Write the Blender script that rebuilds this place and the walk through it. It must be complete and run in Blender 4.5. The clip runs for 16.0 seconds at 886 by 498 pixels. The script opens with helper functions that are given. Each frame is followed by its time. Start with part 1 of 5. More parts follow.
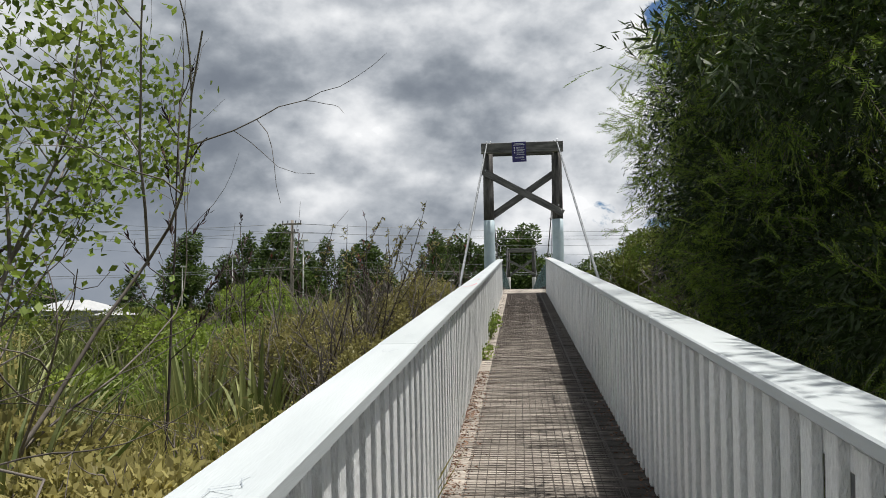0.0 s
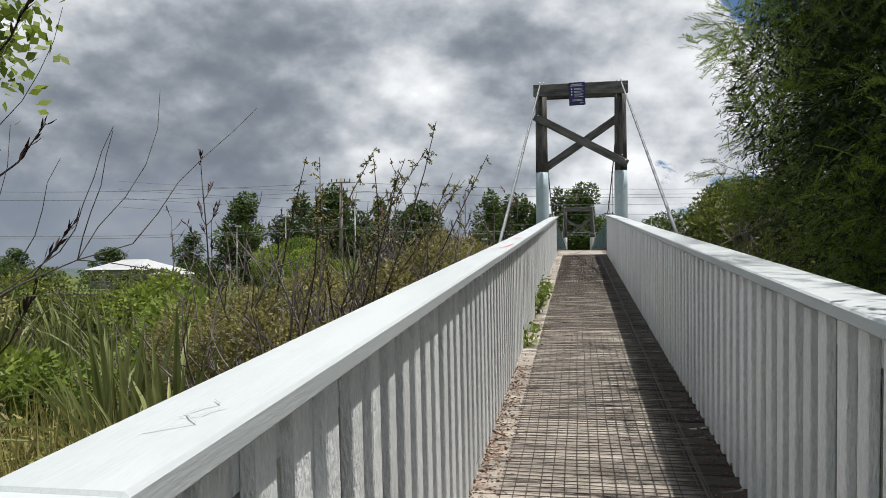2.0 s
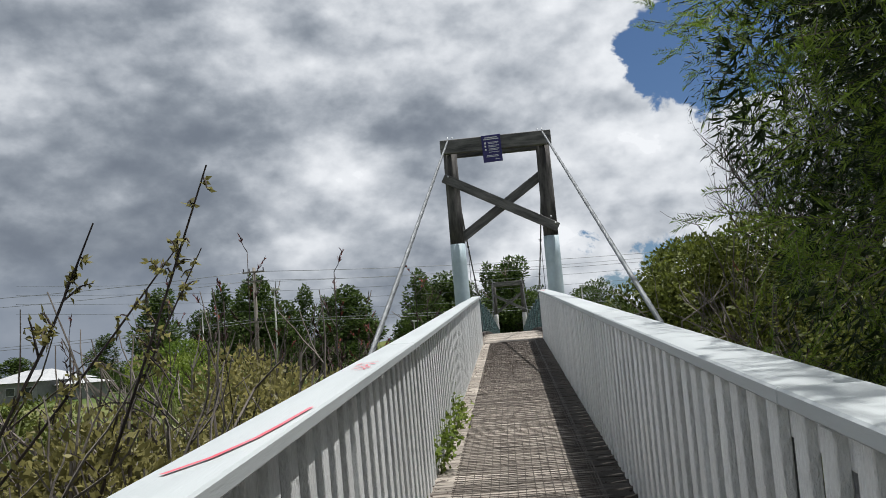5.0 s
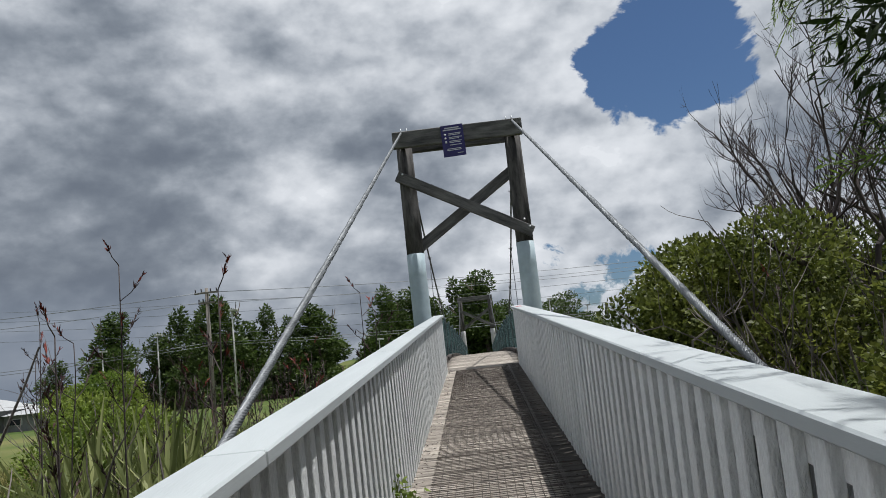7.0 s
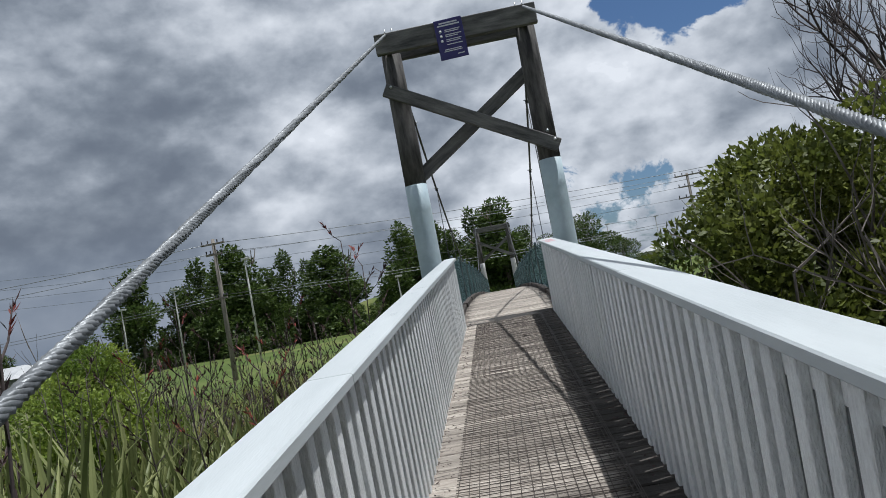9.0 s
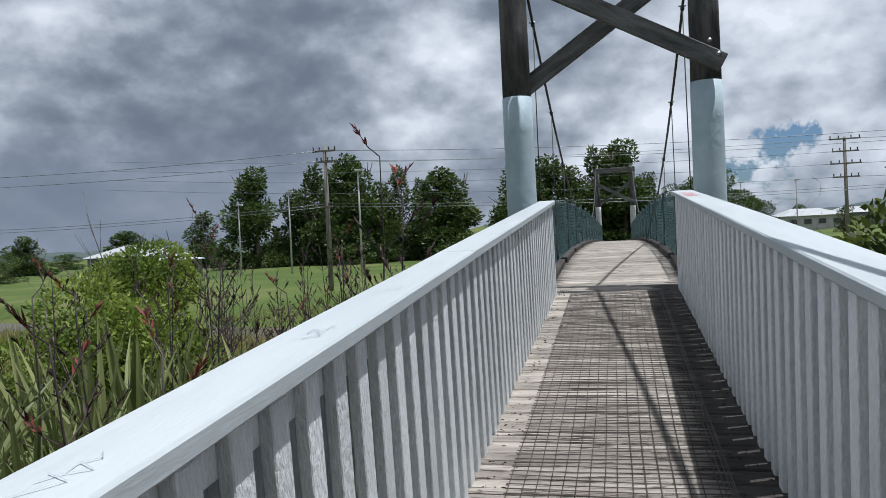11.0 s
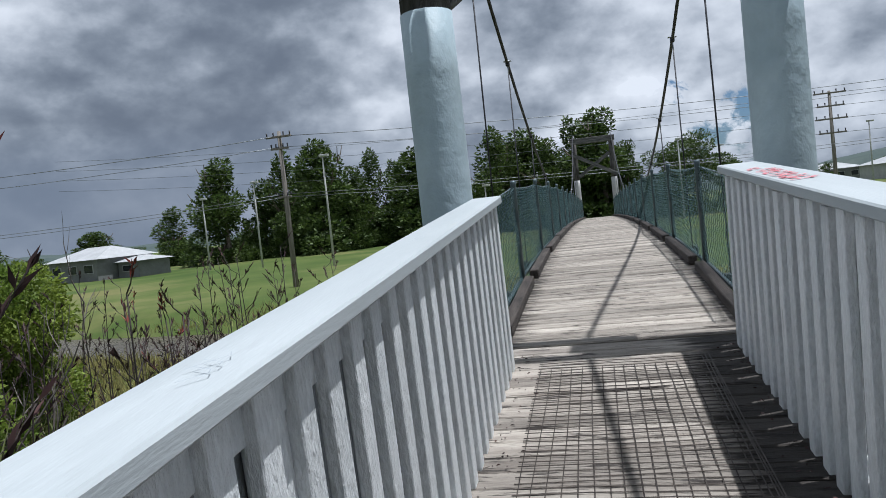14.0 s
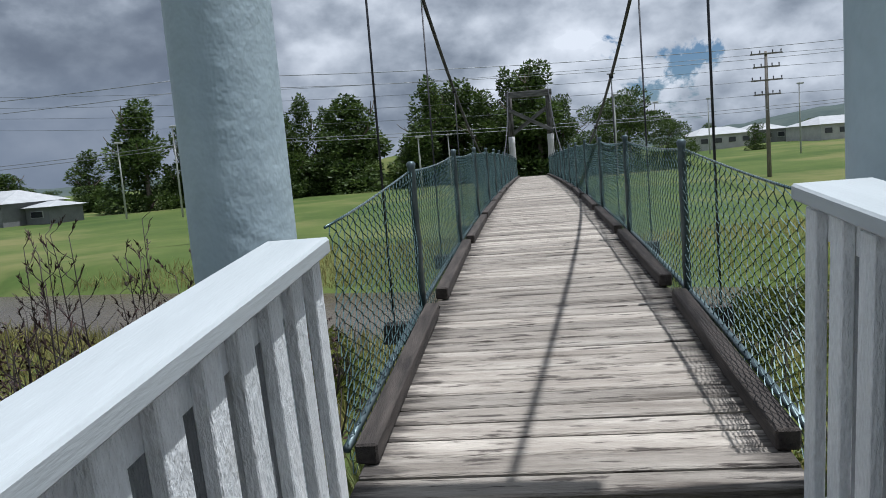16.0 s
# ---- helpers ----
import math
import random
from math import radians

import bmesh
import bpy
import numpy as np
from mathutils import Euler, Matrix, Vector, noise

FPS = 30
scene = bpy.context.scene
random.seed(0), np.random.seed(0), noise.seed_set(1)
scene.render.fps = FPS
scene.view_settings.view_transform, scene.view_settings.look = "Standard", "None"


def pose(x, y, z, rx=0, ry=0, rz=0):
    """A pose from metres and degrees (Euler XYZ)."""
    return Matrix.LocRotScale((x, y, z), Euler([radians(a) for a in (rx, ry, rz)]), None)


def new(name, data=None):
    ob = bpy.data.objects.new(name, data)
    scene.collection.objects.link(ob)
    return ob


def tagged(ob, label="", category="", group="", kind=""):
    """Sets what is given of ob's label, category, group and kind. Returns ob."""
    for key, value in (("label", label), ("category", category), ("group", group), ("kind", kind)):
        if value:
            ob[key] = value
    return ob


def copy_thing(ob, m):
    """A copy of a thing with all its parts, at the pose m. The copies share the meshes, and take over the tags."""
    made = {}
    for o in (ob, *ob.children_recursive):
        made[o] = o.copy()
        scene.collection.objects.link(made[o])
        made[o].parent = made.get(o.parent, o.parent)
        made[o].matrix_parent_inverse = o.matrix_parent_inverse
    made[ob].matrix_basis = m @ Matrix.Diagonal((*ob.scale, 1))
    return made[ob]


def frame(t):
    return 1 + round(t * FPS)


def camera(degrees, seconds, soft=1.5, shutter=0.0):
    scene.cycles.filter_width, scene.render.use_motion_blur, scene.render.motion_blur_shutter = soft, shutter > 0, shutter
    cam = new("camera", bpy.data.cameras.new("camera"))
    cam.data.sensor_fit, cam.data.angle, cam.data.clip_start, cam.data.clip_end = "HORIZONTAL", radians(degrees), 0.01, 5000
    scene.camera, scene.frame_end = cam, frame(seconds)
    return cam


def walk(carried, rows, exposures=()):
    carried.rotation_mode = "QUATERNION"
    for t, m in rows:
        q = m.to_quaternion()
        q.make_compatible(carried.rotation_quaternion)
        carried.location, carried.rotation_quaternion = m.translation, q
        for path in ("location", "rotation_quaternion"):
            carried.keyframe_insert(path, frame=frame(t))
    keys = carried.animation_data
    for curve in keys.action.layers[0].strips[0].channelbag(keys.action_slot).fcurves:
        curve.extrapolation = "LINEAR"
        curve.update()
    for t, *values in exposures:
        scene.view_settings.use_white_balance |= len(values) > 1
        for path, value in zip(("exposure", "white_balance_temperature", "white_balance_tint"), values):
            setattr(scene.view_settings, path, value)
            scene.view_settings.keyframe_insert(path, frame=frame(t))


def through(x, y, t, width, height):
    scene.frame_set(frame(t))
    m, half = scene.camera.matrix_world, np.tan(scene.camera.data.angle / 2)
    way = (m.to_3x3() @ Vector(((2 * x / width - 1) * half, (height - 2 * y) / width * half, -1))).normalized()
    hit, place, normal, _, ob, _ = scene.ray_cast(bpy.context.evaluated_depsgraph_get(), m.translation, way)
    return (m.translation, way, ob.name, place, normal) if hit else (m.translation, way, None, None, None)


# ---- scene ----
cam = camera(60.63, 16.0, soft=0.9)
SLOPE = 5.0
RAMP = pose(0, 0, 0, SLOPE, 0, 0)
# t, x, y, z in the frame of the ramp, pitch, roll, yaw
ROWS = [
    (0.0, -0.137, -1.691, 1.366, -0.21, 1.12, 5.72),
    (0.5, -0.154, -1.085, 1.352, -0.62, 2.38, 8.74),
    (1.0, -0.172, -0.504, 1.307, -0.71, 3.36, 10.17),
    (1.5, -0.137, 0.078, 1.244, -4.14, 3.36, 10.05),
    (2.0, -0.122, 0.657, 1.246, -3.12, 1.19, 9.98),
    (2.5, -0.123, 1.241, 1.271, -2.70, 0.43, 6.80),
    (3.0, -0.068, 1.824, 1.302, -2.63, 3.02, 4.51),
    (3.5, -0.071, 2.420, 1.307, -2.29, 5.09, 1.96),
    (4.0, -0.026, 3.022, 1.302, -0.14, 6.29, 4.00),
    (4.2, -0.018, 3.262, 1.291, 1.55, 5.36, 5.20),
    (6.5, -0.041, 6.094, 1.277, 3.06, 5.54, 2.58),
    (7.0, -0.041, 6.693, 1.272, 3.62, 6.44, 2.28),
    (7.5, -0.061, 7.326, 1.270, 5.20, 7.11, 3.35),
    (8.0, -0.056, 7.943, 1.246, 3.22, 11.02, 4.13),
    (8.2, -0.062, 8.189, 1.280, 2.77, 12.58, 3.05),
    (10.5, 0.028, 11.202, 1.314, -9.90, 4.62, 8.41),
    (11.0, 0.018, 11.796, 1.298, -5.55, 3.80, 12.66),
    (11.5, -0.031, 12.379, 1.267, -7.23, 8.01, 21.52),
    (12.0, -0.065, 13.003, 1.245, -9.10, 5.10, 19.06),
    (12.5, -0.114, 13.612, 1.228, -8.64, 2.49, 15.79),
    (13.0, -0.112, 14.224, 1.245, -6.02, 3.71, 13.91),
    (13.5, -0.077, 14.849, 1.239, -4.57, 6.96, 11.29),
    (14.0, -0.080, 15.482, 1.240, -7.26, 7.08, 10.91),
    (14.5, -0.083, 16.133, 1.288, -8.21, 3.75, 7.28),
    (15.0, -0.071, 16.765, 1.348, -8.22, 2.84, 5.20),
    (15.5, -0.089, 17.273, 1.269, -9.32, 3.61, 4.92),
    (16.0, -0.073, 17.794, 1.288, -11.53, 5.21, 6.15),
]
EXPOSURES = [(0.0, 0.35, 6500, 10), (4.0, 0.35, 6350, 10), (6.5, 0.05, 6250, 10), (8.0, 0.05, 6100, 10), (10.5, 0.15, 5900, 10), (16.0, 0.1, 5800, 10)]
walk(cam, [(t, RAMP @ pose(x, y, z, 90 + pitch, roll, yaw)) for t, x, y, z, pitch, roll, yaw in ROWS], EXPOSURES)

# ---- light ----
SUN_WAY = Vector((0.28, 0.01, 1.0)).normalized()
world = bpy.data.worlds.new("sky")
scene.world = world
world.use_nodes = True


def sky_nodes():
    nt = world.node_tree
    nt.nodes.clear()
    N, L = nt.nodes.new, nt.links.new
    out, bg = N("ShaderNodeOutputWorld"), N("ShaderNodeBackground")
    sky = N("ShaderNodeTexSky")
    sky.sky_type, sky.sun_disc = "NISHITA", False
    sky.sun_elevation = math.asin(SUN_WAY.z)
    sky.sun_rotation = math.atan2(SUN_WAY.x, SUN_WAY.y)
    co = N("ShaderNodeTexCoord")
    # clouds are wider than they are high
    sep = N("ShaderNodeSeparateXYZ")
    L(co.outputs["Generated"], sep.inputs[0])

    def maths(op, a, b=None, clamp=False):
        n = N("ShaderNodeMath")
        n.operation, n.use_clamp = op, clamp
        for i, v in enumerate((a, b)):
            if v is None:
                continue
            if isinstance(v, (int, float)):
                n.inputs[i].default_value = v
            else:
                L(v, n.inputs[i])
        return n.outputs[0]

    up = maths("MAXIMUM", sep.outputs[2], 0.0)
    comb = N("ShaderNodeCombineXYZ")
    L(sep.outputs[0], comb.inputs[0])
    L(sep.outputs[1], comb.inputs[1])
    L(maths("MULTIPLY", sep.outputs[2], 1.5), comb.inputs[2])

    def cloud(scale, detail, rough, shift, dist=0.4):
        mp = N("ShaderNodeMapping")
        mp.inputs["Location"].default_value = shift
        L(comb.outputs[0], mp.inputs[0])
        n = N("ShaderNodeTexNoise")
        n.inputs["Scale"].default_value, n.inputs["Detail"].default_value = scale, detail
        n.inputs["Roughness"].default_value, n.inputs["Distortion"].default_value = rough, dist
        L(mp.outputs[0], n.inputs["Vector"])
        return n.outputs[0]

    def ramp(v, stops):
        r = N("ShaderNodeValToRGB")
        r.color_ramp.interpolation = "B_SPLINE" if len(stops) > 3 else "EASE"
        e = r.color_ramp.elements
        while len(e) < len(stops):
            e.new(0.5)
        for k, (p, c) in enumerate(stops):
            e[k].position, e[k].color = p, (*c, 1)
        L(v, r.inputs[0])
        return r.outputs[0]

    def mix(f, a, b, mode="MIX"):
        m = N("ShaderNodeMix")
        m.data_type, m.blend_type = "RGBA", mode
        for sock, v in ((m.inputs[0], f), (m.inputs[6], a), (m.inputs[7], b)):
            if isinstance(v, (int, float)):
                sock.default_value = v
            elif isinstance(v, tuple):
                sock.default_value = (*v, 1)
            else:
                L(v, sock)
        return m.outputs[2]

    def towards(az, el, lo, hi):
        """1 in a round part of the sky about a direction, fading out."""
        v = N("ShaderNodeVectorMath")
        v.operation = "DOT_PRODUCT"
        az, el = radians(az), radians(el)
        v.inputs[1].default_value = (math.sin(az) * math.cos(el), math.cos(az) * math.cos(el), math.sin(el))
        L(co.outputs["Generated"], v.inputs[0])
        r = N("ShaderNodeMapRange")
        r.interpolation_type = "SMOOTHSTEP"
        r.inputs[1].default_value, r.inputs[2].default_value = math.cos(radians(lo)), math.cos(radians(hi))
        L(v.outputs[1], r.inputs[0])
        return r.outputs[0]

    # heaped clouds: each billow is lighter on its upper side
    shift = (3.1, 1.7, 0.4)
    billow = cloud(4.0, 7, 0.5, shift, 0.0)
    above = cloud(4.0, 7, 0.5, (3.1, 1.7, 0.46), 0.0)
    heap = maths("SUBTRACT", billow, above)
    small = cloud(10.0, 7, 0.52, (1.2, 4.1, 2.2), 0.0)
    small_above = cloud(10.0, 7, 0.52, (1.2, 4.1, 2.225), 0.0)
    mass = cloud(1.9, 4, 0.5, (0.6, 5.2, 0.9))
    bright = maths("ADD", maths("MULTIPLY", billow, 0.50), maths("MULTIPLY", mass, 0.32))
    bright = maths("ADD", bright, maths("MULTIPLY", heap, 1.15))
    bright = maths("ADD", bright, maths("MULTIPLY", maths("SUBTRACT", small, small_above), 0.55))
    bright = maths("ADD", bright, maths("MULTIPLY", small, 0.16))
    bright = maths("ADD", bright, 0.215)
    for az, el, wide, amount in ((10, 17, 13, 0.16), (-12.5, 12, 8, 0.17), (-16, 18, 8, 0.10), (2, 27, 16, 0.05), (7, 5, 7, 0.10),
                                 (-22, 10, 7, -0.13), (-29, 9.5, 9, -0.14), (-37, 9, 9, -0.11), (-29, 20, 13, -0.08), (9, 9.5, 6, -0.10), (-8, 7, 6, -0.05)):
        bright = maths("ADD", bright, maths("MULTIPLY", towards(az, el, wide, wide * 0.15), amount))
    tone = ramp(bright, [(0.36, (0.165, 0.19, 0.23)), (0.53, (0.25, 0.28, 0.32)), (0.66, (0.40, 0.43, 0.47)), (0.80, (0.60, 0.625, 0.655)),
                         (0.98, (0.90, 0.91, 0.92))])
    # a smooth rain bank low on the left of the walk
    side = maths("MULTIPLY", sep.outputs[0], -1.0)
    bank = maths("MULTIPLY", maths("SUBTRACT", side, 0.10), 2.6, True)
    low = maths("MULTIPLY", maths("SUBTRACT", 0.155, up), 14.0, True)
    tone = mix(maths("MULTIPLY", maths("MULTIPLY", bank, low), 0.85), tone, (0.205, 0.24, 0.295))
    ragged = maths("ADD", maths("MULTIPLY", cloud(6.0, 9, 0.62, (7.7, 2.2, 3.0)), 0.95), 0.005)
    hole = maths("ADD", ragged, maths("MULTIPLY", towards(16.5, 20.8, 9.0, 1), 0.33))
    hole = maths("ADD", hole, maths("MULTIPLY", towards(9, 5.5, 8, 2), 0.21))
    open_sky = ramp(hole, [(0.71, (0, 0, 0)), (0.76, (1, 1, 1))])
    blue = N("ShaderNodeVectorMath")
    blue.operation = "SCALE"
    blue.inputs[3].default_value = 0.066
    L(mix(1.0, sky.outputs[0], (0.75, 0.92, 1.12), "MULTIPLY"), blue.inputs[0])
    L(mix(open_sky, tone, blue.outputs[0]), bg.inputs[0])
    bg.inputs[1].default_value = 0.85
    L(bg.outputs[0], out.inputs[0])


sky_nodes()
sun_data = bpy.data.lights.new("sun", "SUN")
sun_data.energy, sun_data.angle, sun_data.color = 4.5, radians(0.55), (1.0, 0.96, 0.89)
sun = new("sun", sun_data)
sun.matrix_world = Matrix.Translation((0, 0, 60)) @ SUN_WAY.to_track_quat("Z", "Y").to_matrix().to_4x4()


# ---- materials ----
def material(name, dark, light, scale=4.0, rough=0.8, bump=0.3, metal=0.0, vary=0.0, stretch=(1, 1, 1), fine=40.0,
             stain=None, stain_at=0.62, stain_scale=1.5, through=0.0, gloss=0.3, island=0.0, grainy=0.55,
             crack=None, crack_scale=5.0, edge=None, edge_from=0.5, one_side=False):
    """A surface of two tones in coarse noise, fine grain, optional stains, and variation from piece to piece."""
    m = bpy.data.materials.new(name)
    m.use_nodes = True
    nt = m.node_tree
    b = nt.nodes["Principled BSDF"]
    N, L = nt.nodes.new, nt.links.new
    co = N("ShaderNodeTexCoord")
    mp = N("ShaderNodeMapping")
    mp.inputs["Scale"].default_value = stretch
    info = N("ShaderNodeObjectInfo")
    off = N("ShaderNodeVectorMath")
    off.operation = "SCALE"
    off.inputs[0].default_value = (13.1, 7.7, 5.3)
    L(info.outputs["Random"], off.inputs[3])
    L(co.outputs["Object"], mp.inputs[0])
    L(off.outputs[0], mp.inputs["Location"])

    def noise_of(s, d=4.0):
        n = N("ShaderNodeTexNoise")
        n.inputs["Scale"].default_value, n.inputs["Detail"].default_value = s, d
        n.inputs["Roughness"].default_value = 0.6
        L(mp.outputs[0], n.inputs["Vector"])
        return n.outputs[0]

    def mixer(f, a, c, mode="MIX"):
        x = N("ShaderNodeMix")
        x.data_type, x.blend_type = "RGBA", mode
        for sock, v in ((x.inputs[0], f), (x.inputs[6], a), (x.inputs[7], c)):
            if isinstance(v, (int, float)):
                sock.default_value = v
            elif isinstance(v, tuple):
                sock.default_value = (*v, 1)
            else:
                L(v, sock)
        return x.outputs[2]

    def span(v, lo, hi, to_lo=0.0, to_hi=1.0):
        r = N("ShaderNodeMapRange")
        r.inputs[1].default_value, r.inputs[2].default_value = lo, hi
        r.inputs[3].default_value, r.inputs[4].default_value = to_lo, to_hi
        L(v, r.inputs[0])
        return r.outputs[0]

    coarse, grain = noise_of(scale), noise_of(fine, 3.0)
    col = mixer(span(coarse, 0.32, 0.68), dark, light)
    col = mixer(grainy, col, span(grain, 0.3, 0.7, 0.62, 1.0), "MULTIPLY")
    if stain:
        col = mixer(span(noise_of(stain_scale, 6.0), stain_at, stain_at + 0.12), col, stain)
    if crack:
        n2 = noise_of(crack_scale, 5.0)
        col = mixer(span(n2, 0.57, 0.64), col, crack)
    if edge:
        # ragged moss and dirt at board ends; one_side adds painted railing shade
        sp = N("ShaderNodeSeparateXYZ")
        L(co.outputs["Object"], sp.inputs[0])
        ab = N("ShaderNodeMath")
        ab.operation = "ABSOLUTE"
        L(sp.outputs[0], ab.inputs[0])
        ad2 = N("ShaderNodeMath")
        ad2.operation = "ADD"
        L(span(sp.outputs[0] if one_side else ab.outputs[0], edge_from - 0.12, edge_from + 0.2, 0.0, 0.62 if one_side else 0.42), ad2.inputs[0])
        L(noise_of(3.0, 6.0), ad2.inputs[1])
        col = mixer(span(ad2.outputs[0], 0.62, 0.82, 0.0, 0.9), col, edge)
    if vary:
        col = mixer(1.0, col, span(info.outputs["Random"], 0, 1, 1 - vary, 1 + vary * 0.4), "MULTIPLY")
    if island:
        geo = N("ShaderNodeNewGeometry")
        col = mixer(1.0, col, span(geo.outputs["Random Per Island"], 0, 1, 1 - island, 1 + island * 0.5), "MULTIPLY")
    L(col, b.inputs["Base Color"])
    L(span(grain, 0.2, 0.8, max(rough - 0.12, 0.05), min(rough + 0.1, 1)), b.inputs["Roughness"])
    b.inputs["Metallic"].default_value = metal
    b.inputs["Specular IOR Level"].default_value = gloss
    if bump:
        bp = N("ShaderNodeBump")
        bp.inputs["Strength"].default_value, bp.inputs["Distance"].default_value = bump, 0.01
        L(grain, bp.inputs["Height"])
        L(bp.outputs[0], b.inputs["Normal"])
    if through:
        tr, ad = N("ShaderNodeBsdfTranslucent"), N("ShaderNodeMixShader")
        L(col, tr.inputs[0])
        ad.inputs[0].default_value = through
        L(b.outputs[0], ad.inputs[1])
        L(tr.outputs[0], ad.inputs[2])
        L(ad.outputs[0], nt.nodes["Material Output"].inputs[0])
    return m


M_WHITE = material("white_paint", (0.42, 0.455, 0.47), (0.485, 0.52, 0.535), 1.2, 0.5, 0.12, stretch=(6, 0.8, 6), fine=22, grainy=0.18,
                   stain=(0.47, 0.49, 0.47), stain_at=0.68, stain_scale=2.2, vary=0.05)
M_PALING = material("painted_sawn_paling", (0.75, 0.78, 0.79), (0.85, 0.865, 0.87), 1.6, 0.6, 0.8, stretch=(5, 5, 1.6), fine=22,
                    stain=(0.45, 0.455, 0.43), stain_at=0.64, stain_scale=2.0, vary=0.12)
# rough grey outer palings, their colour darkened for shade behind the inner row
M_SAWN = material("shade_dark_grey_sawn_timber", (0.25, 0.265, 0.28), (0.36, 0.375, 0.385), 1.6, 0.75, 1.0, stretch=(5, 5, 1.6), fine=30,
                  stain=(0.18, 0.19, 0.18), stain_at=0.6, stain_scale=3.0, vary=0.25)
M_POLE = material("pale_blue_pole_paint", (0.37, 0.46, 0.51), (0.47, 0.56, 0.60), 1.5, 0.58, 0.8, stretch=(1.6, 1.6, 1.3), fine=8, grainy=0.25,
                  stain=(0.28, 0.32, 0.33), stain_at=0.70, stain_scale=2.5, gloss=0.25)
M_TOWER = material("weathered_dark_timber", (0.035, 0.033, 0.035), (0.15, 0.143, 0.138), 2.2, 0.85, 0.8, stretch=(5, 5, 1), fine=24,
                   stain=(0.10, 0.09, 0.03), stain_at=0.64, stain_scale=1.2)
M_BEAM = material("weathered_grey_beam", (0.06, 0.06, 0.062), (0.22, 0.215, 0.21), 1.8, 0.85, 0.8, stretch=(1, 6, 6), fine=22)
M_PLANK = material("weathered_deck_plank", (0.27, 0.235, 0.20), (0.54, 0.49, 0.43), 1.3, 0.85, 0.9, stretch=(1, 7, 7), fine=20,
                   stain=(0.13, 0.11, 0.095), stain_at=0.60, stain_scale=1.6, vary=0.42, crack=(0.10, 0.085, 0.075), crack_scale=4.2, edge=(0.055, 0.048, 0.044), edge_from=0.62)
# right strip darkened in colour for the railing's shadow, moss within it
M_RAMP_PLANK = material("mossy_rail_shaded_plank", (0.27, 0.235, 0.205), (0.54, 0.49, 0.43), 1.5, 0.9, 0.9, stretch=(1, 7, 7), fine=20, crack=(0.075, 0.065, 0.06), crack_scale=4.2, edge=(0.028, 0.025, 0.023), edge_from=0.36, one_side=True,
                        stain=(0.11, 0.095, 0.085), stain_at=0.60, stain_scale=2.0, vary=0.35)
M_KERB = material("dark_timber_kerb", (0.035, 0.03, 0.028), (0.10, 0.085, 0.075), 2.5, 0.9, 0.8, stretch=(8, 1, 8), fine=22)
M_WIRE = material("rusty_dark_wire", (0.045, 0.038, 0.034), (0.11, 0.092, 0.08), 5, 0.6, 0.2, metal=0.5, fine=60)
M_CHAIN = material("green_coated_wire", (0.035, 0.075, 0.082), (0.09, 0.155, 0.16), 3, 0.28, 0.0, metal=0.35, fine=50, gloss=0.8)
M_FENCEPOST = material("galvanised_fence_post", (0.07, 0.10, 0.115), (0.15, 0.19, 0.20), 6, 0.45, 0.2, metal=0.5, fine=50)
M_ROPE = material("galvanised_wire_rope", (0.16, 0.17, 0.18), (0.28, 0.295, 0.31), 6, 0.5, 0.3, metal=0.5, fine=60)
M_CABLE = material("dark_cable", (0.03, 0.03, 0.035), (0.09, 0.09, 0.10), 6, 0.5, 0.2, metal=0.4, fine=60)
M_STEEL = material("galvanised_steel", (0.32, 0.34, 0.36), (0.5, 0.52, 0.53), 6, 0.45, 0.2, metal=0.7, fine=60)
M_SIGN = material("purple_sign_sheet", (0.030, 0.026, 0.13), (0.045, 0.04, 0.17), 4, 0.4, 0.0, fine=80)
M_MARK = material("white_lettering", (0.6, 0.62, 0.68), (0.7, 0.7, 0.76), 6, 0.5, 0.0)
M_RED = material("red_spray_paint", (0.62, 0.10, 0.13), (0.72, 0.22, 0.26), 9, 0.6, 0.0, fine=60)
M_PENCIL = material("grey_scratch", (0.34, 0.38, 0.42), (0.44, 0.48, 0.52), 9, 0.7, 0.0, fine=60)
M_GRASS = material("mown_field", (0.058, 0.095, 0.024), (0.12, 0.15, 0.045), 0.09, 0.95, 0.5, fine=1.6, stain=(0.15, 0.15, 0.06),
                   stain_at=0.52, stain_scale=0.045, gloss=0.1)
M_WATER = material("muddy_water", (0.07, 0.055, 0.04), (0.10, 0.082, 0.06), 0.3, 0.3, 0.15, fine=6, gloss=0.25)


def leafy(name, dark, light, through=0.3, vary=0.45, rough=0.55):
    return material(name, dark, light, 0.9, rough, 0.0, fine=3, through=through, island=vary, gloss=0.35)


# same needles twice: crown shade darkens one colour, sun brightens the other
M_FEATHER_SHADE = leafy("shaded_inner_needles", (0.016, 0.035, 0.008), (0.045, 0.077, 0.015), 0.18)
M_TIPS_LIT = leafy("sunlit_feathery_needles", (0.12, 0.21, 0.024), (0.31, 0.43, 0.06), 0.45)
M_GREEN = leafy("fresh_leaves", (0.12, 0.20, 0.03), (0.31, 0.385, 0.065), 0.45)
M_SHRUB = leafy("shrub_leaves", (0.06, 0.092, 0.018), (0.25, 0.275, 0.055), 0.4)
M_BROWNLEAF = leafy("dry_scrub_leaves", (0.18, 0.17, 0.055), (0.40, 0.365, 0.14), 0.45)
M_FLAX = leafy("flax_blades", (0.09, 0.125, 0.03), (0.36, 0.385, 0.16), 0.3)
M_POPLAR = leafy("poplar_leaves", (0.034, 0.068, 0.016), (0.12, 0.175, 0.04), 0.32)
